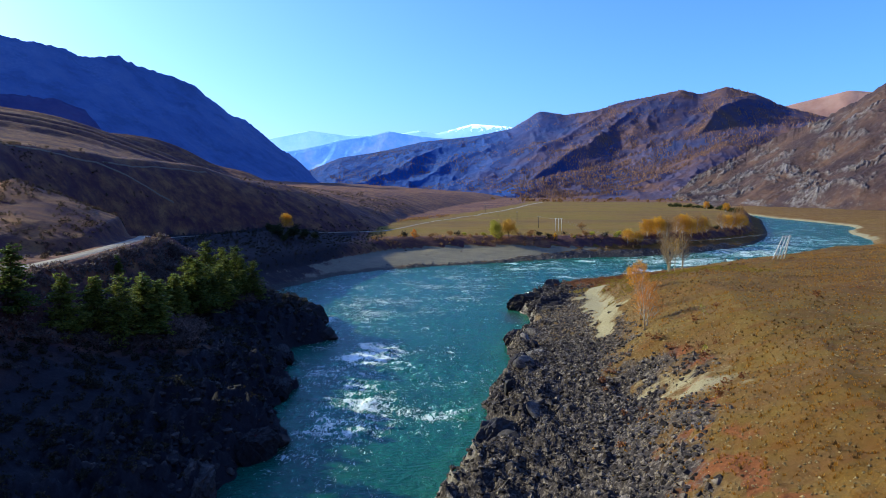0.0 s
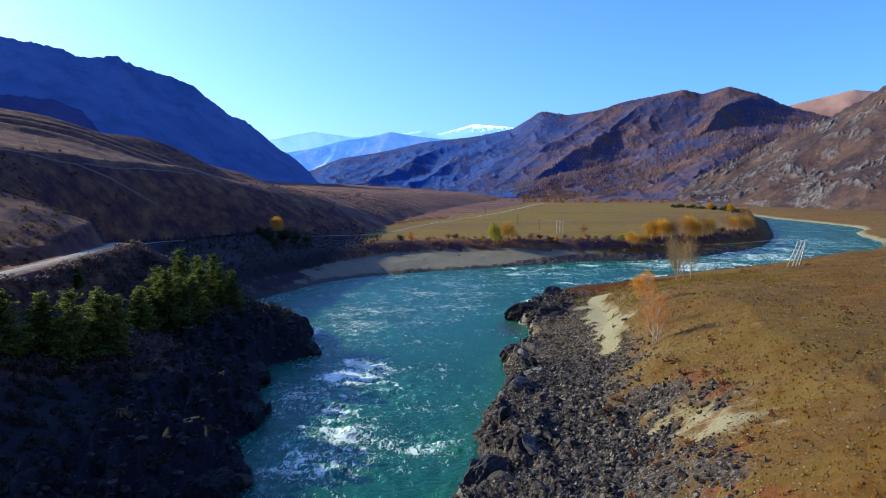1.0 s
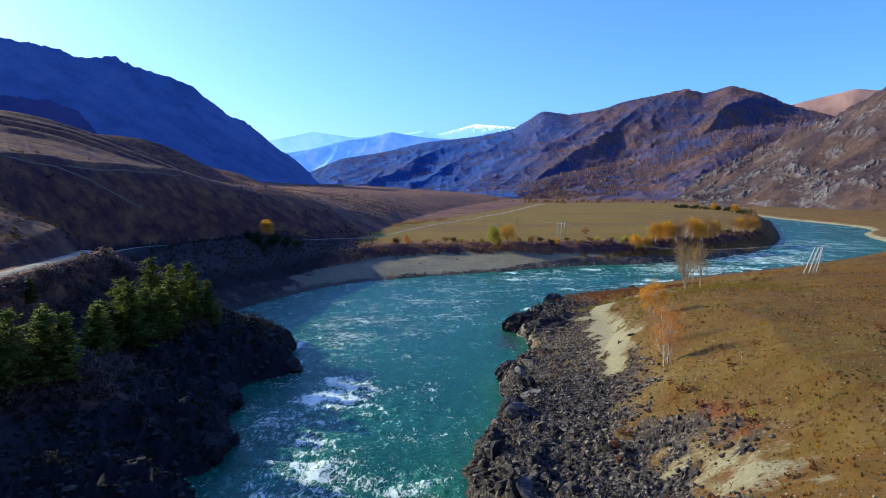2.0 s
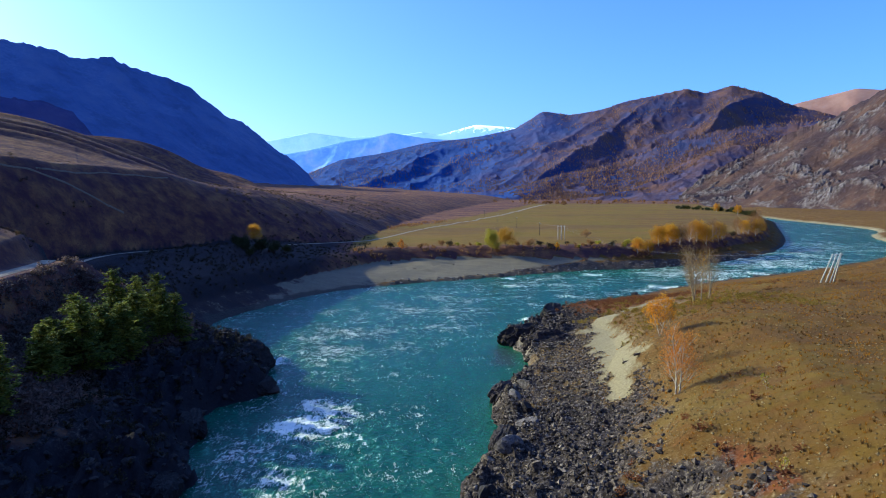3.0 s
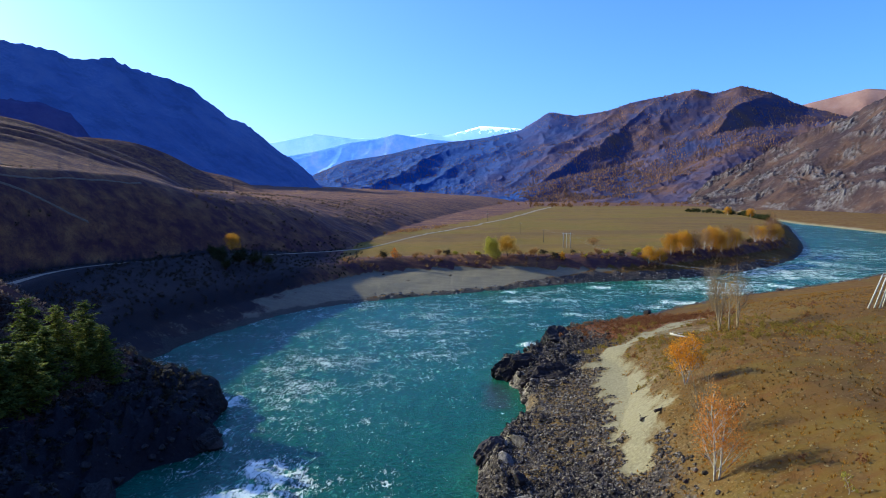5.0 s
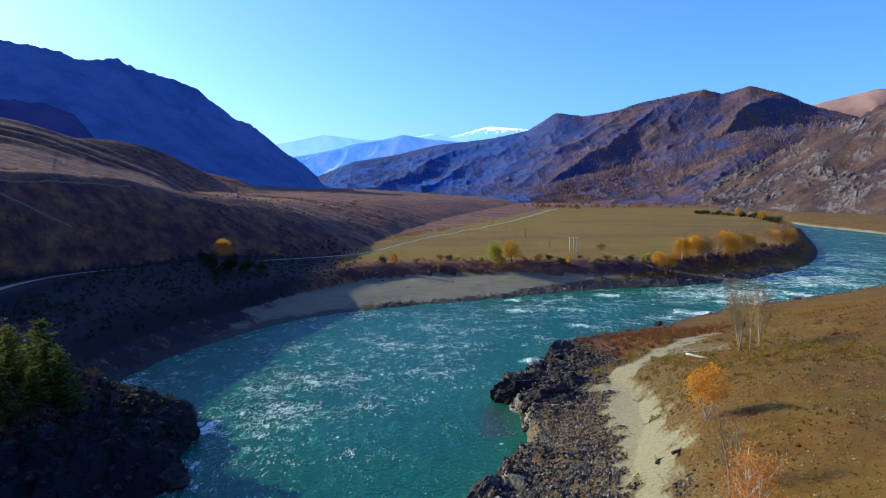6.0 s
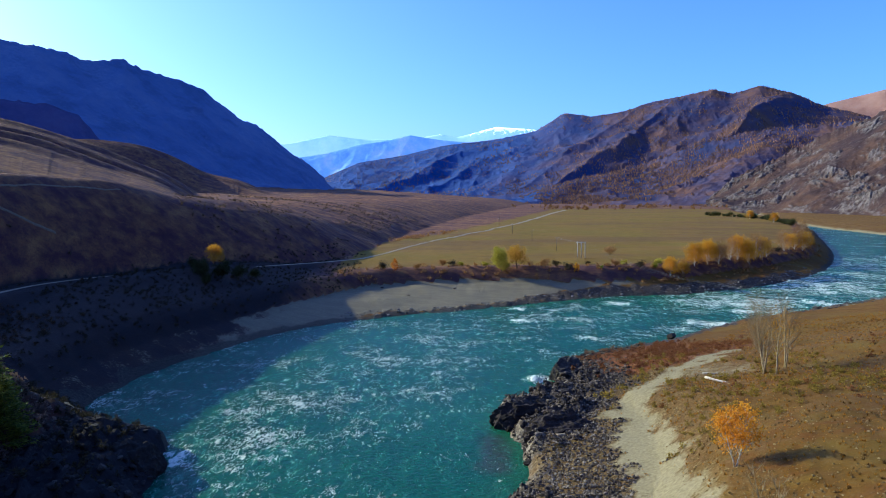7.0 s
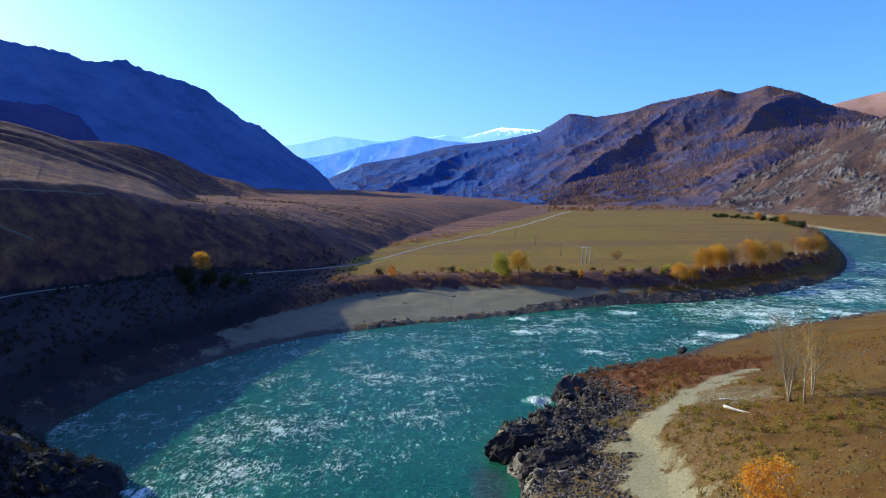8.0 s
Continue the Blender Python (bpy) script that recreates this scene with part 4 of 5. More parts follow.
def pine(label, h, seed, spread=0.34, n_leaf=5200, leaf=0.37):
    """A mountain conifer: straight stem, whorls of boughs that shorten upwards, flat needle sprays along each bough."""
    rng = np.random.RandomState(seed)
    root = new("pine_tree")
    tagged(root, label, "tree")
    stem = lambda t: np.array([0.12 * math.sin(3 * t + seed), 0.1 * math.cos(2 * t + seed), -0.4 + h * t])
    wood, ends = [tube([stem(t) for t in np.linspace(0, 1, 6)], [0.02 * h * (1 - 0.92 * t) for t in np.linspace(0, 1, 6)], 6)], []
    for k in range(19):
        t = 0.07 + 0.90 * k / 19
        for j in range(7):
            az = j * 0.898 + k * 0.7 + rng.uniform(-0.35, 0.35)
            r = h * spread * (1.05 - t) ** 0.7 * rng.uniform(0.35, 1.3)
            p = stem(min(max(t + rng.uniform(-0.035, 0.035), 0.04), 0.99))
            mid_ = p + np.array([math.cos(az), math.sin(az), 0.12]) * r * 0.6
            q = p + np.array([math.cos(az), math.sin(az), rng.uniform(-0.10, 0.22)]) * r
            wood.append(tube([p, mid_, q], [0.05 * (1.2 - t), 0.03, 0.012], 3))
            ends.append((p, mid_, q, r))
    part("trunk", mesh_of("trunk", *joined(wood), M_BARK_DARK), root)
    P, M, Q, W = (np.array([e[i] for e in ends]) for i in range(4))
    pick_ = rng.choice(len(ends), n_leaf, p=W / W.sum())
    t = rng.uniform(0.15, 1.05, (n_leaf, 1))
    at = np.where(t < 0.6, P[pick_] + (M - P)[pick_] * t / 0.6, M[pick_] + (Q - M)[pick_] * (t - 0.6) / 0.4)
    out = (Q - P)[pick_] / W[pick_][:, None]
    side = np.stack([-out[:, 1], out[:, 0], out[:, 2] * 0], 1)
    at = at + side * rng.normal(0, 0.13, (n_leaf, 1)) * W[pick_][:, None] + rng.normal(0, 0.17, (n_leaf, 3))
    a = out * 0.8 + side * rng.uniform(-0.9, 0.9, (n_leaf, 1)) + rng.normal(0, 0.25, (n_leaf, 3))
    a /= np.linalg.norm(a, axis=1, keepdims=True)
    b = np.cross(a, rng.normal(0, 0.5, (n_leaf, 3)) + [0, 0, 1])
    b /= np.linalg.norm(b, axis=1, keepdims=True) + 1e-9
    s_ = leaf * rng.uniform(0.6, 1.4, (n_leaf, 1))
    v = np.stack([at - a * s_, at + b * s_ * 0.4, at + a * s_, at - b * s_ * 0.4], 1).reshape(-1, 3)
    i = np.arange(n_leaf)[:, None] * 4
    part("crown", mesh_of("crown", v, np.vstack([i + [0, 1, 2], i + [0, 2, 3]]), M_NEEDLE), root)
    return root


def shrub(label, h, spread, mat, seed, n_leaf=420, leaf=0.26, name="shrub"):
    rng = np.random.RandomState(seed)
    root = new(name)
    tagged(root, label, "shrub")
    wood, tips = [], []
    for k in range(9):
        az, r = k * 2.4, spread * rng.uniform(0.3, 1)
        q = np.array([math.cos(az) * r, math.sin(az) * r, h * rng.uniform(0.5, 1) * (1.1 - 0.5 * r / spread)])
        m = q * 0.5 + np.array([0, 0, 0.12 * h])
        wood.append(tube([(0, 0, -0.3), m, q], [0.05, 0.03, 0.01], 4))
        tips += [m, q, m * 0.4 + q * 0.6]
    part("stem", mesh_of("stem", *joined(wood), M_BARK_DARK), root)
    v, f = leaves(rng, tips, spread * 0.22, n_leaf, leaf)
    v[:, 2] = np.maximum(v[:, 2], 0.02)
    part("foliage", mesh_of("foliage", v, f, mat), root)
    return root


def spot(ob, x, y, rz=0.0, sink=0.0, size=1.0):
    ob.matrix_basis = pose(x, y, float(height(x, y)[0]) - sink, 0, 0, rz) @ Matrix.Diagonal((size, size, size, 1))
    return ob


def again(ob, x, y, rz, size=1.0, sink=0.0, label=""):
    c = copy_thing(ob, pose(x, y, float(height(x, y)[0]) - sink, 0, 0, rz))
    c.scale = (size, size, size)
    if label:
        c["label"] = label
    return c


# ---- the near meadow: birches, driftwood, stones ----
spot(broadleaf("white-barked birch with thin orange autumn leaves", 11.5, 2.4, M_LEAF_APRICOT, M_BARK_WHITE, 11, 2500, 0.15, 0.12, 2, 17, True, 0.45, 4), 47.1, 158.1)
spot(broadleaf("slender bare birch with a pale trunk", 11.0, 2.3, M_TWIG, M_BARK_GREY, 12, 500, 0.12, 0.2, 2, 14, True, 0.6, 4), 50.4, 171.0)
spot(broadleaf("young birch with bright golden leaves", 8.6, 2.1, M_LEAF_AMBER, M_BARK_WHITE, 13, 2600, 0.17, 0.18, 2, 13, True, 0.35, 4), 54.8, 193.0)
SAPLING = broadleaf("tiny yellow birch sapling in the dry grass", 2.6, 0.7, M_LEAF_LIME, M_BARK_WHITE, 19, 150, 0.10, 0.2, 1, 8)
spot(SAPLING, 54.5, 141.9)
again(SAPLING, 46.3, 119.4, 80, 0.9)
GROVE = "bare birches on the meadow"
for i, (x, y, h) in enumerate([(82.0, 249.2, 14.5), (82.8, 249.8, 16.0), (83.4, 250.6, 15.0), (82.4, 243.7, 12.5), (87.9, 251.8, 15.5)]):
    b = broadleaf("tall leafless birch with pale trunk and fine twigs" if i != 3 else "slim birch keeping a few yellow leaves", h, 3.4, M_TWIG if i != 3 else M_LEAF_GOLD, M_BARK_GREY, 30 + i, 1500 if i != 3 else 1700, 0.085, 0.26, (2, 1, 2, 1, 2)[i], 19, True, 0.7, 5)
    tagged(b, group=GROVE)
    spot(b, x, y, i * 70)


def driftlog(label, length, r, seed, mat=M_DRIFT):
    rng = np.random.RandomState(seed)
    pts = [(-length / 2 + length * t, 0.25 * math.sin(3 * t + seed), r * 0.8 + 0.1 * rng.rand()) for t in np.linspace(0, 1, 8)]
    root = new("driftwood_log")
    tagged(root, label, "log")
    v, f = tube(pts, [r * (1.25 - 0.7 * t) * rng.uniform(0.9, 1.1) for t in np.linspace(0, 1, 8)], 9)
    part("stem", mesh_of("stem", v, f, mat, True), root)
    for k in range(3):
        p = Vector(pts[2 + 2 * k])
        q = p + Vector((0.7, rng.uniform(-1, 1), rng.uniform(0.2, 0.7)))
        v, f = tube([p, q], [r * 0.3, 0.03], 5)
        part("branch_stub", mesh_of("branch_stub", v, f, mat), root)
    return root


spot(driftlog("bleached driftwood trunk lying on the dry grass", 7.5, 0.25, 3), 71.6, 244.4, -52)
spot(driftlog("thin bleached driftwood branch on sandy grass", 4.6, 0.2, 4), 75.4, 260.2, -10)
spot(driftlog("dark wet driftwood piece half sunk in sand", 2.6, 0.24, 5, M_BARK_DARK), 48.6, 187.0, 25)
spot(driftlog("dark wet driftwood piece half sunk in sand", 1.8, 0.2, 6, M_BARK_DARK), 46.2, 188.5, 50)

ICO = {}


def ico(level):
    if level not in ICO:
        bm = bmesh.new()
        bmesh.ops.create_icosphere(bm, subdivisions=level, radius=1)
        ICO[level] = (np.array([v.co[:] for v in bm.verts]), np.array([[v.index for v in f.verts] for f in bm.faces]))
        bm.free()
    return ICO[level]


def stone_shape(seed, level=2, flat=0.7, sharp=0.35):
    """A broken stone: a ball cut by planes and roughened."""
    rng = np.random.RandomState(seed)
    v, f = ico(level)
    v = v.copy()
    for _ in range(9):
        n = rng.normal(0, 1, 3)
        n /= np.linalg.norm(n)
        d = rng.uniform(0.5, 0.85)
        over = np.maximum(v @ n - d, 0)
        v -= over[:, None] * n
    v *= 1 + (rng.rand(len(v), 1) - 0.5) * sharp * 0.5
    v *= np.array([1, rng.uniform(0.7, 1), flat * rng.uniform(0.8, 1.1)])
    return v, f


def scatter(name, label, category, mat, shapes, xs, ys, sizes, rng, sink=0.3, lift=None, smooth=False):
    """Many small alike things on the ground as one mesh."""
    zs = height(xs, ys) if lift is None else lift
    V, Fs, o = [], [], 0
    for x, y, z, s_ in zip(xs, ys, zs, sizes):
        v, f = shapes[rng.randint(len(shapes))]
        a = rng.uniform(0, 6.28)
        c, d = math.cos(a), math.sin(a)
        w = np.stack([v[:, 0] * c - v[:, 1] * d, v[:, 0] * d + v[:, 1] * c, v[:, 2] + 0.5 - sink], 1) * s_ + (x, y, z)
        V.append(w)
        Fs.append(f + o)
        o += len(w)
    V, Fs = np.vstack(V), np.vstack(Fs)
    me = bpy.data.meshes.new(name)
    me.vertices.add(len(V))
    me.vertices.foreach_set("co", V.astype(np.float32).ravel())
    me.loops.add(Fs.size)
    me.loops.foreach_set("vertex_index", Fs.astype(np.int32).ravel())
    me.polygons.add(len(Fs))
    me.polygons.foreach_set("loop_start", np.arange(0, Fs.size, 3, dtype=np.int32))
    me.polygons.foreach_set("use_smooth", np.full(len(Fs), smooth))
    me.update(calc_edges=True)
    me.materials.append(mat)
    return tagged(new(name, me), label, category, kind="stuff")


def sample(rng, n, x0, x1, y0, y1, keep):
    """Points of a rectangle, kept by a chance that depends on the ground there."""
    x, y = rng.uniform(x0, x1, n), rng.uniform(y0, y1, n)
    h, m, sd = land(x, y)
    k = (rng.rand(n) < keep(x, y, h, m, sd)) & (sd > 0.3)
    return x[k], y[k], h[k]


rng = np.random.RandomState(21)
STONES = [stone_shape(100 + i, 2) for i in range(7)]
SMALL = [stone_shape(200 + i, 1, 0.65, 0.6) for i in range(7)]
PEBBLES = []
for i in range(7):
    r_ = np.random.RandomState(230 + i)
    v = np.array([(1, 0, 0), (0, 1, 0), (-1, 0, 0), (0, -1, 0), (0.1, 0.1, 0.75), (0, 0, -0.6)]) * r_.uniform(0.7, 1.2, (6, 1)) + r_.uniform(-0.2, 0.2, (6, 3))
    PEBBLES.append((v, np.array([(0, 1, 4), (1, 2, 4), (2, 3, 4), (3, 0, 4), (1, 0, 5), (2, 1, 5), (3, 2, 5), (0, 3, 5)])))
# broken basalt along the bare shore
x, y, h = sample(rng, 80000, -4, 75, 62, 330, lambda x, y, h, m, sd: np.clip(m["rock"] * 1.3, 0, 1) ** 2 * (sd < 42))
scatter("shore_rubble", "broken dark basalt rubble along the river shore", "rocks", M_BASALT, SMALL[:4] + PEBBLES, x, y, 0.16 + 0.50 * rng.rand(len(x)) ** 3, rng, 0.35, h)
bar = np.random.RandomState(26)
M_BAR = stone_material("brown_grey_gravel", (0.026, 0.019, 0.016), (0.095, 0.072, 0.058), (0.36, 0.30, 0.24))
x, y, h = sample(bar, 30000, 16, 52, 168, 254, lambda x, y, h, m, sd: (m["rock"] > 0.12) * (m["sand"] < 0.5) * (sd > 2.5) * (sd < 34) * 0.85)
scatter("shore_gravel", "brown-grey broken stones between the rocks and the sand", "stones", M_BAR, PEBBLES + SMALL[:2], x, y, 0.10 + 0.34 * bar.rand(len(x)) ** 3, bar, 0.3, h)
x, y, h = sample(rng, 42000, 48, 260, 286, 480, lambda x, y, h, m, sd: (m["beach"] < 0.1) * (y < 300 + 0.9 * (x - 48)) * (sd < 3 + 5 * fbm(x * 0.08, y * 0.08, 2)) * 0.8)
scatter("bank_rubble", "dark stones along the waterline below the meadow", "rocks", M_BASALT, SMALL, x, y, 0.2 + 0.6 * rng.rand(len(x)) ** 2, rng, 0.35, h)
# the larger blocks stand as things
x, y, h = sample(rng, 900, 0, 60, 95, 318, lambda x, y, h, m, sd: m["rock"] * (sd < 14) * 0.6)
block_meshes = [mesh_of("boulder", *stone_shape(300 + i, 3, 0.75, 0.14), M_BASALT) for i in range(8)]
for i in range(min(len(x), 130)):
    b = new("boulder", block_meshes[i % 8])
    s_ = 0.55 + 1.1 * rng.rand() ** 2
    b.matrix_basis = pose(x[i], y[i], h[i] + 0.1 * s_, 0, 0, rng.uniform(0, 360)) @ Matrix.Diagonal((s_, s_, s_, 1))
    tagged(b, "angular dark basalt boulder on the rocky shore", "boulder", "shore boulders")
outcrop_meshes = [mesh_of("boulder", *stone_shape(340 + i, 3, 0.8, 0.2), M_BASALT_BLACK) for i in range(3)]
# named big rocks
for x0, y0, s_, zz, label in [(91.6, 347.6, 2.3, 0.9, "dark rock standing in the shallows"),
                              (-48, 231, 3.0, 5.4, "dark basalt crag on the shaded headland"), (-33, 203, 2.6, 0.6, "low dark rock at the foot of the headland"), (-30, 118, 3.4, 0.8, "smooth dark rock at the shaded waterline"), (-37, 152, 2.4, 0.6, "smooth dark rock at the shaded waterline")]:
    b = new("boulder", block_meshes[int(s_ * 10) % 8])
    b.matrix_basis = pose(x0, y0, zz, 0, 0, s_ * 100) @ Matrix.Diagonal((s_, s_ * 0.9, s_ * 0.8, 1))
    tagged(b, label, "boulder")
for i, (x0, y0, s_) in enumerate([(42, 262, 1.3), (44, 270, 1.1), (52, 290, 1.2), (23, 188, 2.0), (26, 198, 1.8), (24, 172, 2.2), (19, 158, 2.4), (14, 139, 2.2), (17, 124, 2.4), (11, 112, 2.0)]):
    b = new("boulder", outcrop_meshes[i % 3])
    b.matrix_basis = pose(x0, y0, float(height(x0, y0)[0]) + 0.05 * s_, 8 * (i % 3), -9 * (i % 4), 35 * i) @ Matrix.Diagonal((s_ * 1.25, s_ * 0.95, s_ * 1.2, 1))
    tagged(b, "black weathered basalt outcrop above the waterline", "boulder", "shore blocks")
M_OUTCROP = stone_material("brown_black_basalt", (0.016, 0.012, 0.012), (0.062, 0.045, 0.040), (0.32, 0.25, 0.20), 0.45)


def outcrop(label, x0, y0, rx_, ry_, rise, turn, seed, mat=None):
    """A whale-backed mass of lava rock: a rounded mound with ribs and clefts."""
    v, f = ico(5)
    v = v.copy()
    r_ = np.random.RandomState(seed)
    for _ in range(7):
        n = r_.normal(0, 1, 3)
        n /= np.linalg.norm(n)
        v -= np.maximum(v @ n - r_.uniform(0.72, 0.92), 0)[:, None] * n
    ribs_ = fbm(v[:, 0] * 1.1 + seed, v[:, 1] * 2.2 + v[:, 2] * 0.8, 4, 0.5, True)
    lumps = fbm(v[:, 0] * 3.4 + v[:, 2] + seed, v[:, 1] * 3.4 - v[:, 2] * 2, 4, 0.6, True)
    v *= (0.86 + 0.30 * (ribs_ - 0.3) + 0.15 * (lumps - 0.3))[:, None]
    v *= np.array([rx_, ry_, rise])
    ob = new("outcrop", mesh_of("outcrop", v, f, mat or M_OUTCROP))
    ob.matrix_basis = pose(x0, y0, 1.2, 0, 0, turn)
    return tagged(ob, label, "outcrop", "shore outcrops")


outcrop("black rounded basalt knob jutting into the river", 46.5, 292.0, 5.8, 5.2, 5.6, 20, 3, M_BASALT_DARK)
outcrop("dark brown whale-backed basalt outcrop with a pale foot", 32.0, 255.0, 8.8, 5.2, 4.9, 25, 5)
outcrop("dark ribbed basalt outcrop sloping into the river", 38.5, 243.5, 8.8, 4.6, 5.2, 8, 9)
outcrop("low brown basalt hump between the outcrops and the sand", 39.5, 251.5, 6.4, 4.6, 4.9, 15, 12)
outcrop("pale-streaked basalt ledge at the waterline", 21.0, 197.0, 5.5, 3.2, 3.0, 60, 14)
outcrop("dark basalt ledge at the waterline", 19.0, 166.0, 6.0, 3.2, 3.4, 75, 16)
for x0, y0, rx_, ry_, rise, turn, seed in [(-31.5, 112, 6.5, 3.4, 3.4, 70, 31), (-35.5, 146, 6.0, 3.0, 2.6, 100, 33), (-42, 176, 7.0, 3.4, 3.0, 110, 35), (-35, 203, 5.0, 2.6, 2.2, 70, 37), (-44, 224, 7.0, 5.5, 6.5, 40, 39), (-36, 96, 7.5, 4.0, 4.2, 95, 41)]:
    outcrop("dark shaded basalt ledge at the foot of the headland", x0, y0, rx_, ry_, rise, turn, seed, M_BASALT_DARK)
outcrop("dark basalt ledge at the waterline", 9.5, 118.0, 6.5, 3.6, 3.6, 50, 18, M_BASALT_DARK)
# stones strewn over the meadow, gravel below it
x, y, h = sample(rng, 220000, 15, 190, 55, 330, lambda x, y, h, m, sd: (1 - m["rock"]) * (1 - m["sand"]) * (0.10 + 0.08 * step(230, 190, y) + 0.62 * step(52, 26, sd) * step(330, 290, y) + 0.22 * (fbm(x * 0.09, y * 0.09, 3) > 0.55)))
scatter("meadow_stones", "pale stones strewn over the dry meadow", "stones", M_STONE, PEBBLES, x, y, 0.07 + 0.19 * rng.rand(len(x)) ** 3, rng, 0.35, h)
# cobbles on the sandy beach and below the far bank
x, y, h = sample(rng, 12000, -35, 240, 370, 560, lambda x, y, h, m, sd: (sd < 10) * (sd > 0.2) * 0.7 * (h < 6))
scatter("beach_cobbles", "dark cobbles along the sandy beach", "stones", M_COBBLE, SMALL, x, y, 0.25 + 0.75 * rng.rand(len(x)) ** 2, rng, 0.3, h)
for x0, y0 in [(12, 446), (-24, 441), (-10, 428)]:
    b = new("boulder", block_meshes[2])
    b.matrix_basis = pose(x0, y0, float(height(x0, y0)[0]) + 0.3, 0, 0, x0 * 20) @ Matrix.Diagonal((1.1, 0.9, 0.8, 1))
    tagged(b, "lone dark boulder on the pale beach", "boulder")


def tuft_shape(seed, blades=9, h=1.0, r=0.7):
    rng_ = np.random.RandomState(seed)
    v, f = [], []
    for k in range(blades):
        a, q = rng_.uniform(0, 6.28), rng_.uniform(0, r)
        bx, by = math.cos(a) * q * 0.5, math.sin(a) * q * 0.5
        w = 0.16
        c, d = math.cos(a + 1.57) * w, math.sin(a + 1.57) * w
        hh = h * rng_.uniform(0.5, 1)
        o = len(v)
        v += [(bx - c, by - d, -0.1), (bx + c, by + d, -0.1), (bx + math.cos(a) * q, by + math.sin(a) * q, hh)]
        f.append((o, o + 1, o + 2))
    v = np.array(v)
    v[:, 2] -= 0.5
    return v, np.array(f)


TUFTS = [tuft_shape(400 + i) for i in range(6)]
x, y, h = sample(rng, 48000, 22, 210, 58, 360, lambda x, y, h, m, sd: (1 - m["rock"]) * (1 - m["sand"]) * (sd > 18) * (0.35 + 0.5 * (fbm(x * 0.05, y * 0.05, 3) > 0.52)))
scatter("dry_grass", "tufts of dry brown steppe grass", "grass", M_TUFT, TUFTS, x, y, 0.18 + 0.30 * rng.rand(len(x)), rng, 0.0, h)
BUSH = []
for i in range(5):
    r_ = np.random.RandomState(500 + i)
    v, f = leaves(r_, [(0, 0, 0), (0.3, 0.1, 0.1), (-0.25, 0.2, 0.05), (0, -0.3, 0.1)], 0.33, 34, 0.24)
    v[:, 2] = np.maximum(v[:, 2], -0.45)
    BUSH.append((v, f))
x, y, h = sample(rng, 7000, 25, 130, 90, 345, lambda x, y, h, m, sd: np.clip(m["red"] * 0.9 + 0.006 * (sd > 20), 0, 1) * (m["sand"] < 0.2) * (1 - 0.6 * m["rock"]))
scatter("red_scrub", "low russet scrub between the rocks and the grass", "scrub", M_SHRUB_RED, BUSH, x, y, 0.5 + 0.7 * rng.rand(len(x)), rng, 0.1, h)
x, y, h = sample(rng, 1500, 46, 100, 205, 300, lambda x, y, h, m, sd: 0.6 * (sd > 20) * (fbm(x * 0.07, y * 0.07, 3) > 0.47) * (m["sand"] < 0.4))
scatter("olive_scrub", "olive tufts of sagebrush on sandy ground", "scrub", M_TUFT_OLIVE, BUSH, x, y, 0.4 + 0.6 * rng.rand(len(x)), rng, 0.1, h)

x, y, h = sample(rng, 34000, 30, 190, 58, 330, lambda x, y, h, m, sd: (m["sand"] < 0.2) * (m["rock"] < 0.3) * (sd > 14) * (0.03 + 0.32 * (fbm(x * 0.05 + 3, y * 0.09, 4) > 0.57)))
scatter("brown_tussocks", "dark brown tussocks over the dry meadow", "grass", M_TUFT_BROWN, TUFTS, x, y, 0.22 + 0.35 * rng.rand(len(x)), rng, 0.05, h)

# ---- the shaded headland: pines and scrub ----
PINES = [pine("sparse green mountain pine on the shaded slope", h, 60 + i) for i, h in enumerate((13.5, 12.0, 14.5, 11.0))]
SPOTS = [(-77, 122), (-70.6, 138), (-66.4, 140), (-68, 173), (-63.8, 145), (-62.5, 149), (-68, 183), (-66.8, 193), (-63.8, 200), (-60.8, 207), (-59, 212), (-66, 168), (-64, 178), (-63, 186), (-70, 190), (-67, 200), (-73, 131), (-63, 193), (-65, 187), (-70, 178), (-66, 150)]
for i, (x, y) in enumerate(SPOTS):
    if i < 4:
        tagged(PINES[i], group="headland pines")
        spot(PINES[i], x, y, i * 50)
    else:
        again(PINES[i % 4], x, y, i * 77, 0.75 + 0.4 * rng.rand())
for x, y, k in [(-69, 213, 0.9), (-66.5, 219, 1.0), (-63.5, 216, 0.8), (-72, 208, 0.95)]:
    again(PINES[2], x, y, x * 31, k)
again(PINES[3], -82, 172, 20, 0.5)
x, y, h = sample(rng, 17000, -130, -44, 60, 262, lambda x, y, h, m, sd: (sd > 20 + 22 * step(150, 110, y)) * 0.85 * (away(x, y, ROAD) > 4.5) * (x > np.interp(y, ROAD[:120, 1], ROAD[:120, 0])) * (np.abs(y - 231 - (x + 97) * 0.18) > 3.5))
scatter("mauve_scrub", "dense mauve-brown scrub on the headland slope", "scrub", M_SHRUB_MAUVE, BUSH, x, y, 0.6 + 1.2 * rng.rand(len(x)), rng, 0.1, h)
# Darker scrub tone near the water puts the headland's shade into colour.
x, y, h = sample(rng, 4600, -85, -28, 50, 262, lambda x, y, h, m, sd: (sd > 3) * (sd < 22 + 22 * step(150, 110, y)) * 0.6)
scatter("dark_scrub", "sparse dark scrub on the headland rocks", "scrub", M_SHRUB_DARK, BUSH, x, y, 0.4 + 0.8 * rng.rand(len(x)), rng, 0.1, h)
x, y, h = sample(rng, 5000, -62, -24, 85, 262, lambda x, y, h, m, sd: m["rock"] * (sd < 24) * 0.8)
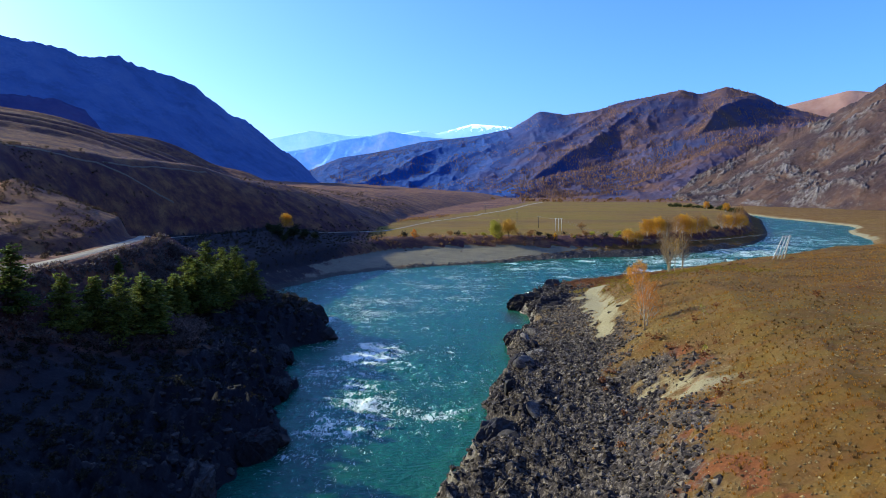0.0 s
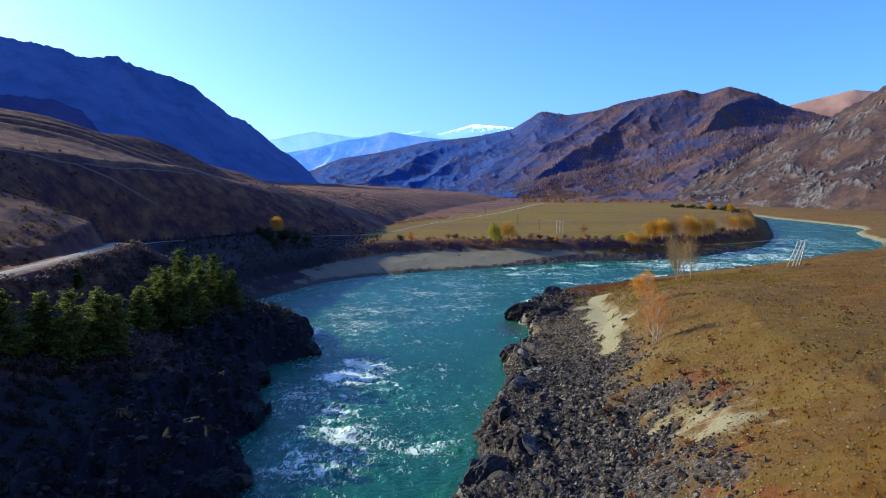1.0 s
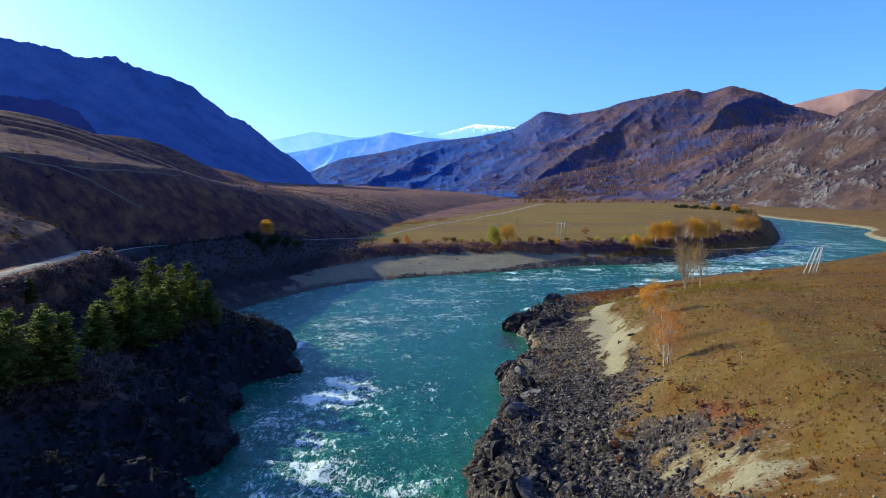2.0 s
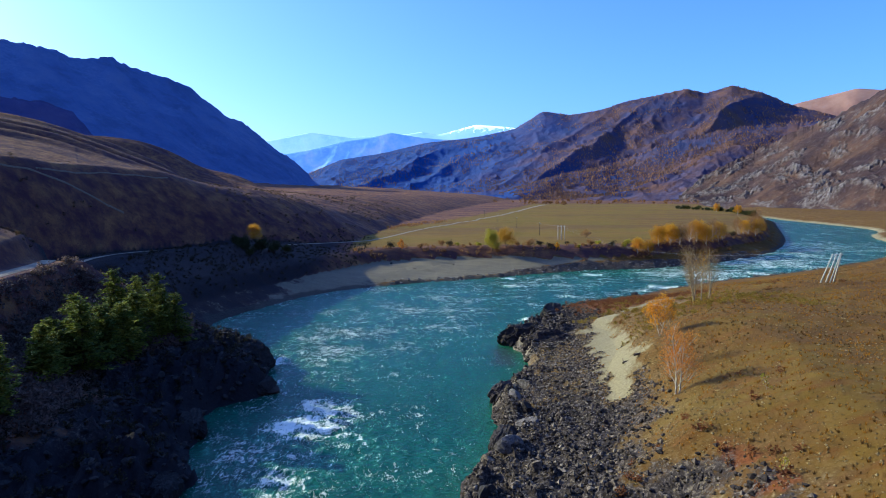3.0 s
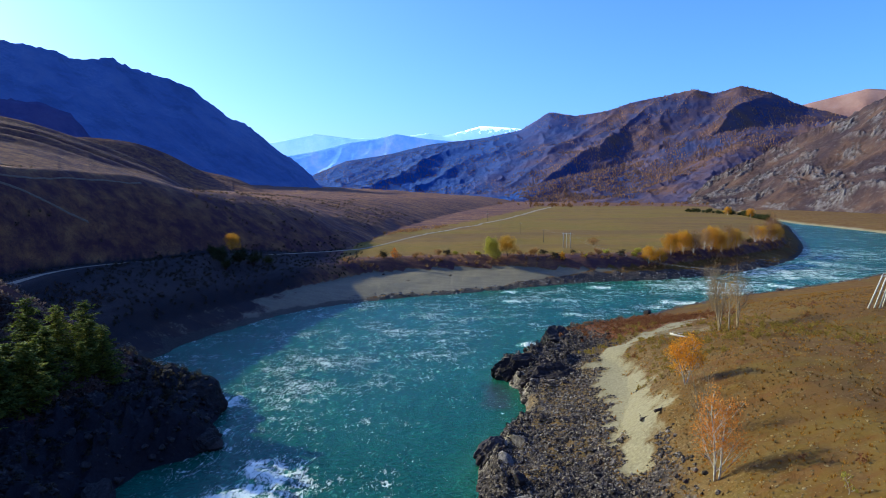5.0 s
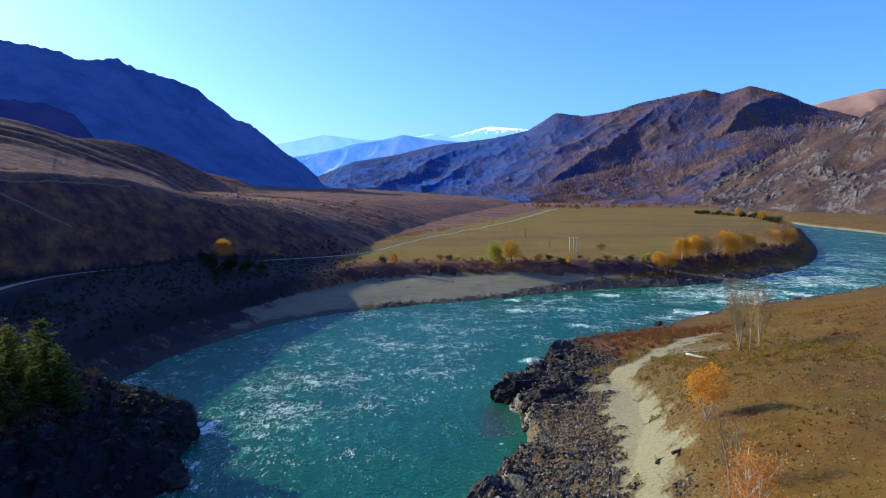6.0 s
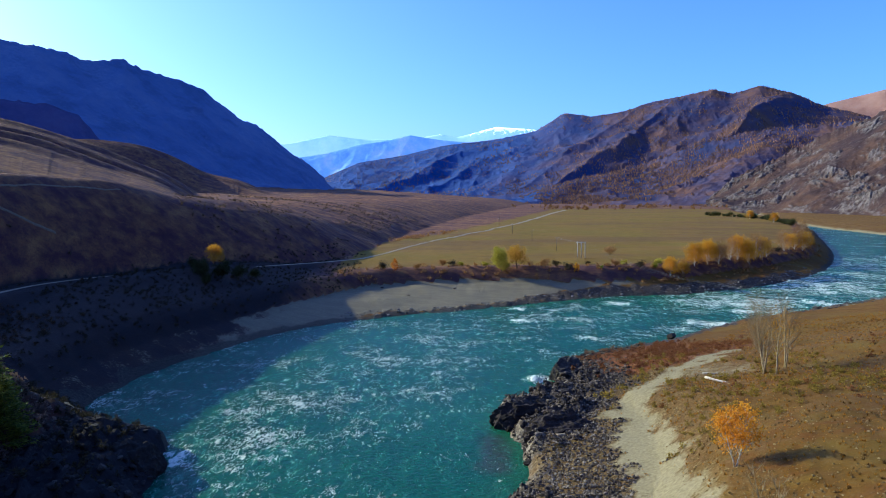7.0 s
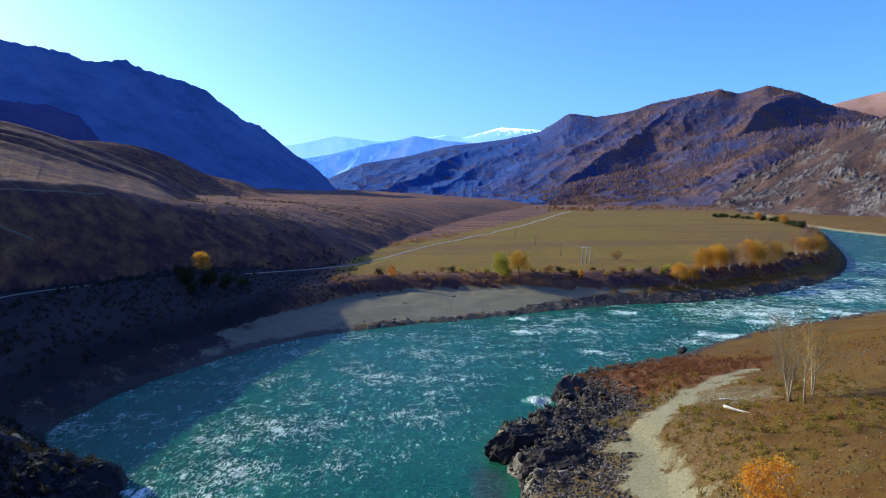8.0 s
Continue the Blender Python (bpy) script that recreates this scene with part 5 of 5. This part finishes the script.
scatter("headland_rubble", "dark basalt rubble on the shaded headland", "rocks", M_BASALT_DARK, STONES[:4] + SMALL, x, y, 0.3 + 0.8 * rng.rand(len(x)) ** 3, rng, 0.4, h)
x, y, h = sample(rng, 6000, -150, -40, 250, 520, lambda x, y, h, m, sd: (np.maximum(m["sand"], m["beach"]) < 0.3) * 0.55 * (away(x, y, ROAD) > 6) * (h < 21))
scatter("bank_scrub", "dark scrub on the bank above the bay", "scrub", M_SHRUB_DARK, BUSH, x, y, 0.3 + 0.8 * rng.rand(len(x)), rng, 0.1, h)

x, y, h = sample(rng, 4500, -205, -98, 150, 300, lambda x, y, h, m, sd: 0.75 * (m["hill"] > 0.5) * (away(x, y, ROAD) > 6) * (fbm(x * 0.05, y * 0.05, 3) > 0.46))
scatter("hill_tussocks", "brown tussocks dotted over the grassy knoll", "grass", M_SHRUB_BROWN, BUSH, x, y, 0.35 + 0.6 * rng.rand(len(x)), rng, 0.1, h)
x, y, h = sample(rng, 9000, -260, 60, 300, 900, lambda x, y, h, m, sd: 0.6 * (m["hill"] > 0.6) * (away(x, y, ROAD) > 6) * (h > 20) * (fbm(x * 0.03, y * 0.03, 4) > 0.5))
scatter("slope_tussocks", "brown tussocks over the grassy bench and slope", "grass", M_SHRUB_BROWN, BUSH, x, y, 0.4 + 0.9 * rng.rand(len(x)), rng, 0.1, h)

# ---- the far bank: autumn trees, shrubs ----
spot(broadleaf("tree with a yellow crown above dark scrub", 12.5, 3.6, M_LEAF_GOLD, M_BARK_DARK, 71, 1500, 0.26, 0.45, 2, 9), -88, 389)
MIRK = shrub("dark leafy thicket below the yellow tree", 8.5, 4.2, M_THICKET, 67, 1500, 0.34, "thicket")
tagged(MIRK, group="bank thickets")
spot(MIRK, -84, 384)
for i, (x, y, s_) in enumerate([(-93, 384, 0.9), (-79, 391, 0.75), (-90, 378, 0.8), (-98, 390, 0.7), (-74, 396, 0.6), (-86, 372, 0.6)]):
    again(MIRK, x, y, 63 * i, s_)
FAR = [broadleaf("golden birch on the far river bank", 12.5, 5.2, M_LEAF_GOLD, M_BARK_WHITE, 80, 3600, 0.30, 0.06, 3, 12),
       broadleaf("ochre birch on the far river bank", 12.0, 5.4, M_LEAF_OCHRE, M_BARK_WHITE, 81, 3200, 0.30, 0.06, 3, 12),
       broadleaf("russet half-bare birch on the far river bank", 13.0, 5.0, M_LEAF_BROWN, M_BARK_WHITE, 82, 2000, 0.26, 0.06, 4, 12)]
PLACES = [(128, 476, 0, 0.75), (136, 480, 1, 0.7), (147, 495, 0, 0.95), (157, 503, 0, 1.0), (166, 510, 2, 1.0), (160, 512, 1, 0.9), (183, 526, 0, 1.1), (191, 529, 1, 1.1), (205, 544, 1, 1.05), (176, 520, 2, 1.0), (199, 540, 2, 1.1), (211, 552, 2, 0.9),
          (236, 583, 2, 1.0), (243, 590, 0, 0.85), (250, 597, 2, 1.1), (258, 602, 1, 1.0), (264, 612, 2, 1.0), (290, 670, 2, 1.2), (272, 625, 1, 0.9)]
first = set()
for i, (x, y, k, s_) in enumerate(PLACES):
    if k not in first:
        first.add(k)
        tagged(FAR[k], group="far bank birches")
        spot(FAR[k], x, y, i * 40, 0, s_)
    else:
        again(FAR[k], x, y, i * 61, s_)
spot(broadleaf("yellow-green poplar on the edge of the terrace", 13.0, 4.4, M_LEAF_LIME, M_BARK_DARK, 90, 4200, 0.28, 0.1, 2, 10), 36, 466)
spot(broadleaf("russet tree beside the yellow-green poplar", 11.0, 5.0, M_LEAF_OCHRE, M_BARK_DARK, 91, 2800, 0.28, 0.1, 3, 9), 45, 469)
spot(broadleaf("small orange tree on the terrace edge", 6.5, 2.0, M_LEAF_ORANGE, M_BARK_DARK, 92, 500, 0.3, 0.1, 1, 8), -20, 457)
spot(broadleaf("small orange tree near the power poles", 5.0, 1.6, M_LEAF_GOLD, M_BARK_DARK, 93, 420, 0.28, 0.1, 1, 8), 76, 466)
spot(shrub("grey-green willow bush on the terrace", 6.5, 3.6, M_LEAF_BROWN, 94, 520, 0.3), 106, 528)
SHR = [shrub("brown bush along the terrace edge", 3.6, 2.4, M_LEAF_BROWN, 95), shrub("dark bush along the terrace edge", 3.2, 2.6, M_SHRUB_DARK, 96), shrub("yellow bush along the terrace edge", 2.6, 2.0, M_LEAF_LIME, 97)]
EDGE = [(5, 474), (10, 476), (28, 472), (60, 470), (66, 474), (90, 471), (98, 474), (112, 476), (120, 478), (-8, 463), (-26, 460), (15, 478), (52, 474), (84, 478), (124, 486), (220, 566), (228, 574), (140, 490), (148, 500), (72, 468), (104, 480)]
for i, (x, y) in enumerate(EDGE):
    if i < 3:
        tagged(SHR[i], group="terrace bushes")
        spot(SHR[i], x, y, i * 50)
    else:
        again(SHR[i % 3], x, y, i * 47, 0.7 + 0.6 * rng.rand())
x, y, h = sample(rng, 15000, -50, 330, 430, 760, lambda x, y, h, m, sd: (m["far_meadow"] < 0.95) * (np.maximum(m["sand"], m["beach"]) < 0.4) * (sd > 6) * (h > 4) * (h < 16) * 0.5 * (m["hill"] < 0.97) * (fbm(x * 0.06, y * 0.06, 3) > 0.42))
scatter("bank_brush", "brown brush along the terrace bank", "scrub", M_LEAF_BROWN, BUSH, x, y, 0.6 + 1.2 * rng.rand(len(x)), rng, 0.1, h)
DARK = shrub("dark green thicket in the far row of trees", 9.0, 6.0, M_THICKET, 66, 1200, 0.5)
spot(DARK, 392, 912)
tagged(DARK, group="far thickets")
for i in range(46):
    t = i / 46
    again(DARK, 395 + 28 * math.sin(t * 3) + rng.uniform(-6, 6), 925 + 290 * t, i * 50, 0.45 + 0.4 * rng.rand())
again(FAR[0], 404, 985, 10, 0.9)
again(FAR[0], 412, 1080, 30, 0.9)
x, y = rng.uniform(120, 760, 1300), rng.uniform(1450, 2250, 1300)
k = rng.rand(1300) < 0.8 * np.exp(-((y - 1700 - 0.5 * (x - 300)) / 160) ** 2) * (fbm(x * 0.012, y * 0.012, 3) > 0.5)
MINI = []
for i in range(5):
    r_ = np.random.RandomState(700 + i)
    MINI.append(leaves(r_, [(0, 0, 0), (0, 0, 0.5), (0.2, 0, 0.2)], 0.28, 26, 0.30))
scatter("valley_trees", "brown tree line across the far valley floor", "trees", M_LEAF_BROWN, MINI, x[k], y[k], 3 + 3.2 * rng.rand(k.sum()), rng, 0.0)

# ---- larches on the mountains ----
bits = [tuple(a.ravel() for a in m_) for m_ in (MID, SPUR)]
MX, MY, MH, MT = (np.concatenate(c) for c in zip(*bits))
pick = rng.randint(MX.size, size=105000)
mx, my, mh, mt = (a[pick] for a in (MX, MY, MH, MT))
dens = 0.6 * fbm(mx * 0.006, my * 0.006, 4) + 0.4 * fbm(mx * 0.02, my * 0.02, 3)
ok = (mt > 0.12) & (mt < 1.01) & ((dens > 0.49) | (mt > 0.97)) & (rng.rand(len(mx)) < 0.5 + 0.45 * step(2, 13, np.degrees(np.arctan2(mx - OX, my - OY))))
CONE = []
for i in range(4):
    r_ = np.random.RandomState(800 + i)
    a = np.arange(6) * 1.047
    v = np.vstack([np.stack([np.cos(a) * 0.34, np.sin(a) * 0.34, np.full(6, -0.4)], 1) * r_.uniform(0.8, 1.2, (6, 1)), [[0.02, 0.0, 0.75]]])
    CONE.append((v, np.array([(j, (j + 1) % 6, 6) for j in range(6)])))
M_LARCH = leaf_material("larch_forest", (0.11, 0.068, 0.074), (0.24, 0.125, 0.070), (0.42, 0.21, 0.075))
scatter("mountain_larches", "scattered golden larches on the mountain ridges", "forest", M_LARCH, CONE, mx[ok], my[ok], 4.0 + 4.5 * rng.rand(ok.sum()), rng, 0.1, mh[ok] - 2)


# ---- power line ----
def rod(name, a, b, r0, r1, mat, parent, sides=8, label=""):
    v, f = tube([a, (Vector(a) + Vector(b)) / 2, b], [r0, (r0 + r1) / 2, r1], sides)
    return part(name, mesh_of(name, v, f, mat, True), parent, label)


def insulators(parent, spots):
    for p in spots:
        rod("insulator", p, (p[0], p[1], p[2] + 0.45), 0.09, 0.06, M_GLASS_INS, parent, 6)


def leaning_frame():
    """The river-crossing support: four raking poles tied by cross beams."""
    root = tagged(new("pylon"), "pale raking timber poles tied as a power line support", "power pole")
    tops = []
    for a, b in [((-4.9, 0, -0.5), (-1.3, 0.3, 8.4)), ((-3.2, 0.2, -0.5), (0.1, 0.6, 8.6)), ((-2.2, -0.2, -0.5), (1.0, 0.2, 8.9)), ((0.8, 3.0, -0.5), (1.5, 0.7, 8.8))]:
        rod("pole", a, b, 0.25, 0.18, M_POLE, root)
        tops.append(b)
    beam = rod("cross_beam", (-1.7, 0.45, 8.2), (1.9, 0.45, 8.4), 0.13, 0.13, M_POLE, root)
    rod("cross_beam", (-3.0, 0.3, 4.4), (0.2, 0.3, 4.4), 0.09, 0.09, M_POLE, root)
    insulators(beam, [(-1.3, 0.45, 8.3), (0.2, 0.45, 8.4), (1.5, 0.45, 8.5)])
    return root


def upright_frame():
    root = tagged(new("pylon"), "three pale upright timber poles under one cross beam", "power pole")
    for i in range(3):
        rod("pole", (-2.2 + 2.2 * i, 0, -0.5), (-2.3 + 2.2 * i, 0, 9.4), 0.27, 0.2, M_POLE, root)
    beam = rod("cross_beam", (-3.0, 0.25, 9.0), (2.8, 0.25, 9.0), 0.12, 0.12, M_POLE, root)
    insulators(beam, [(-2.3, 0.25, 9.1), (0, 0.25, 9.1), (2.2, 0.25, 9.1)])
    return root


def line_pole():
    root = tagged(new("power_pole"), "dark single timber power pole in the meadow", "power pole", "meadow power poles")
    rod("pole", (0, 0, -0.5), (0, 0, 9.0), 0.2, 0.14, M_POLE_DARK, root)
    beam = rod("cross_arm", (-1.1, 0.1, 8.5), (1.1, 0.1, 8.5), 0.08, 0.08, M_POLE_DARK, root)
    insulators(beam, [(-1, 0.1, 8.55), (1, 0.1, 8.55), (0, 0, 9.0)])
    return root


near_frame = spot(leaning_frame(), 124.4, 248.5, 0)
far_frame = spot(upright_frame(), 85.0, 506.0, 0)
LP = [(77, 556), (68, 634), (59, 731), (52, 850), (60, 1010)]
first_pole = line_pole()
spot(first_pole, *LP[0])
for p in LP[1:]:
    again(first_pole, *p, 0)


def wire(a, b, sag):
    c = bpy.data.curves.new("wire", "CURVE")
    c.dimensions, c.bevel_depth, c.bevel_resolution = "3D", 0.014, 0
    sp = c.splines.new("POLY")
    n = 28
    sp.points.add(n)
    for i in range(n + 1):
        t = i / n
        p = Vector(a).lerp(Vector(b), t)
        sp.points[i].co = (p.x, p.y, p.z - 4 * sag * t * (1 - t), 1)
    c.materials.append(M_WIRE)
    return tagged(new("power_wire", c), "thin sagging power wire over the river", "wire", "river crossing wires")


zn, zf = near_frame.matrix_basis.translation, far_frame.matrix_basis.translation
for i in range(3):
    wire((zn.x + 0.2 + 1.5 * i, zn.y + 0.45, zn.z + 10.4), (zf.x - 2.3 + 2.25 * i, zf.y + 0.25, zf.z + 9.5), 9.0)
    z0 = float(height(*LP[0])[0])
    wire((zf.x - 2.3 + 2.25 * i, zf.y + 0.25, zf.z + 9.5), (LP[0][0] + (i - 1), LP[0][1] + 0.1, z0 + (8.95 if i != 1 else 9.4)), 0.8)
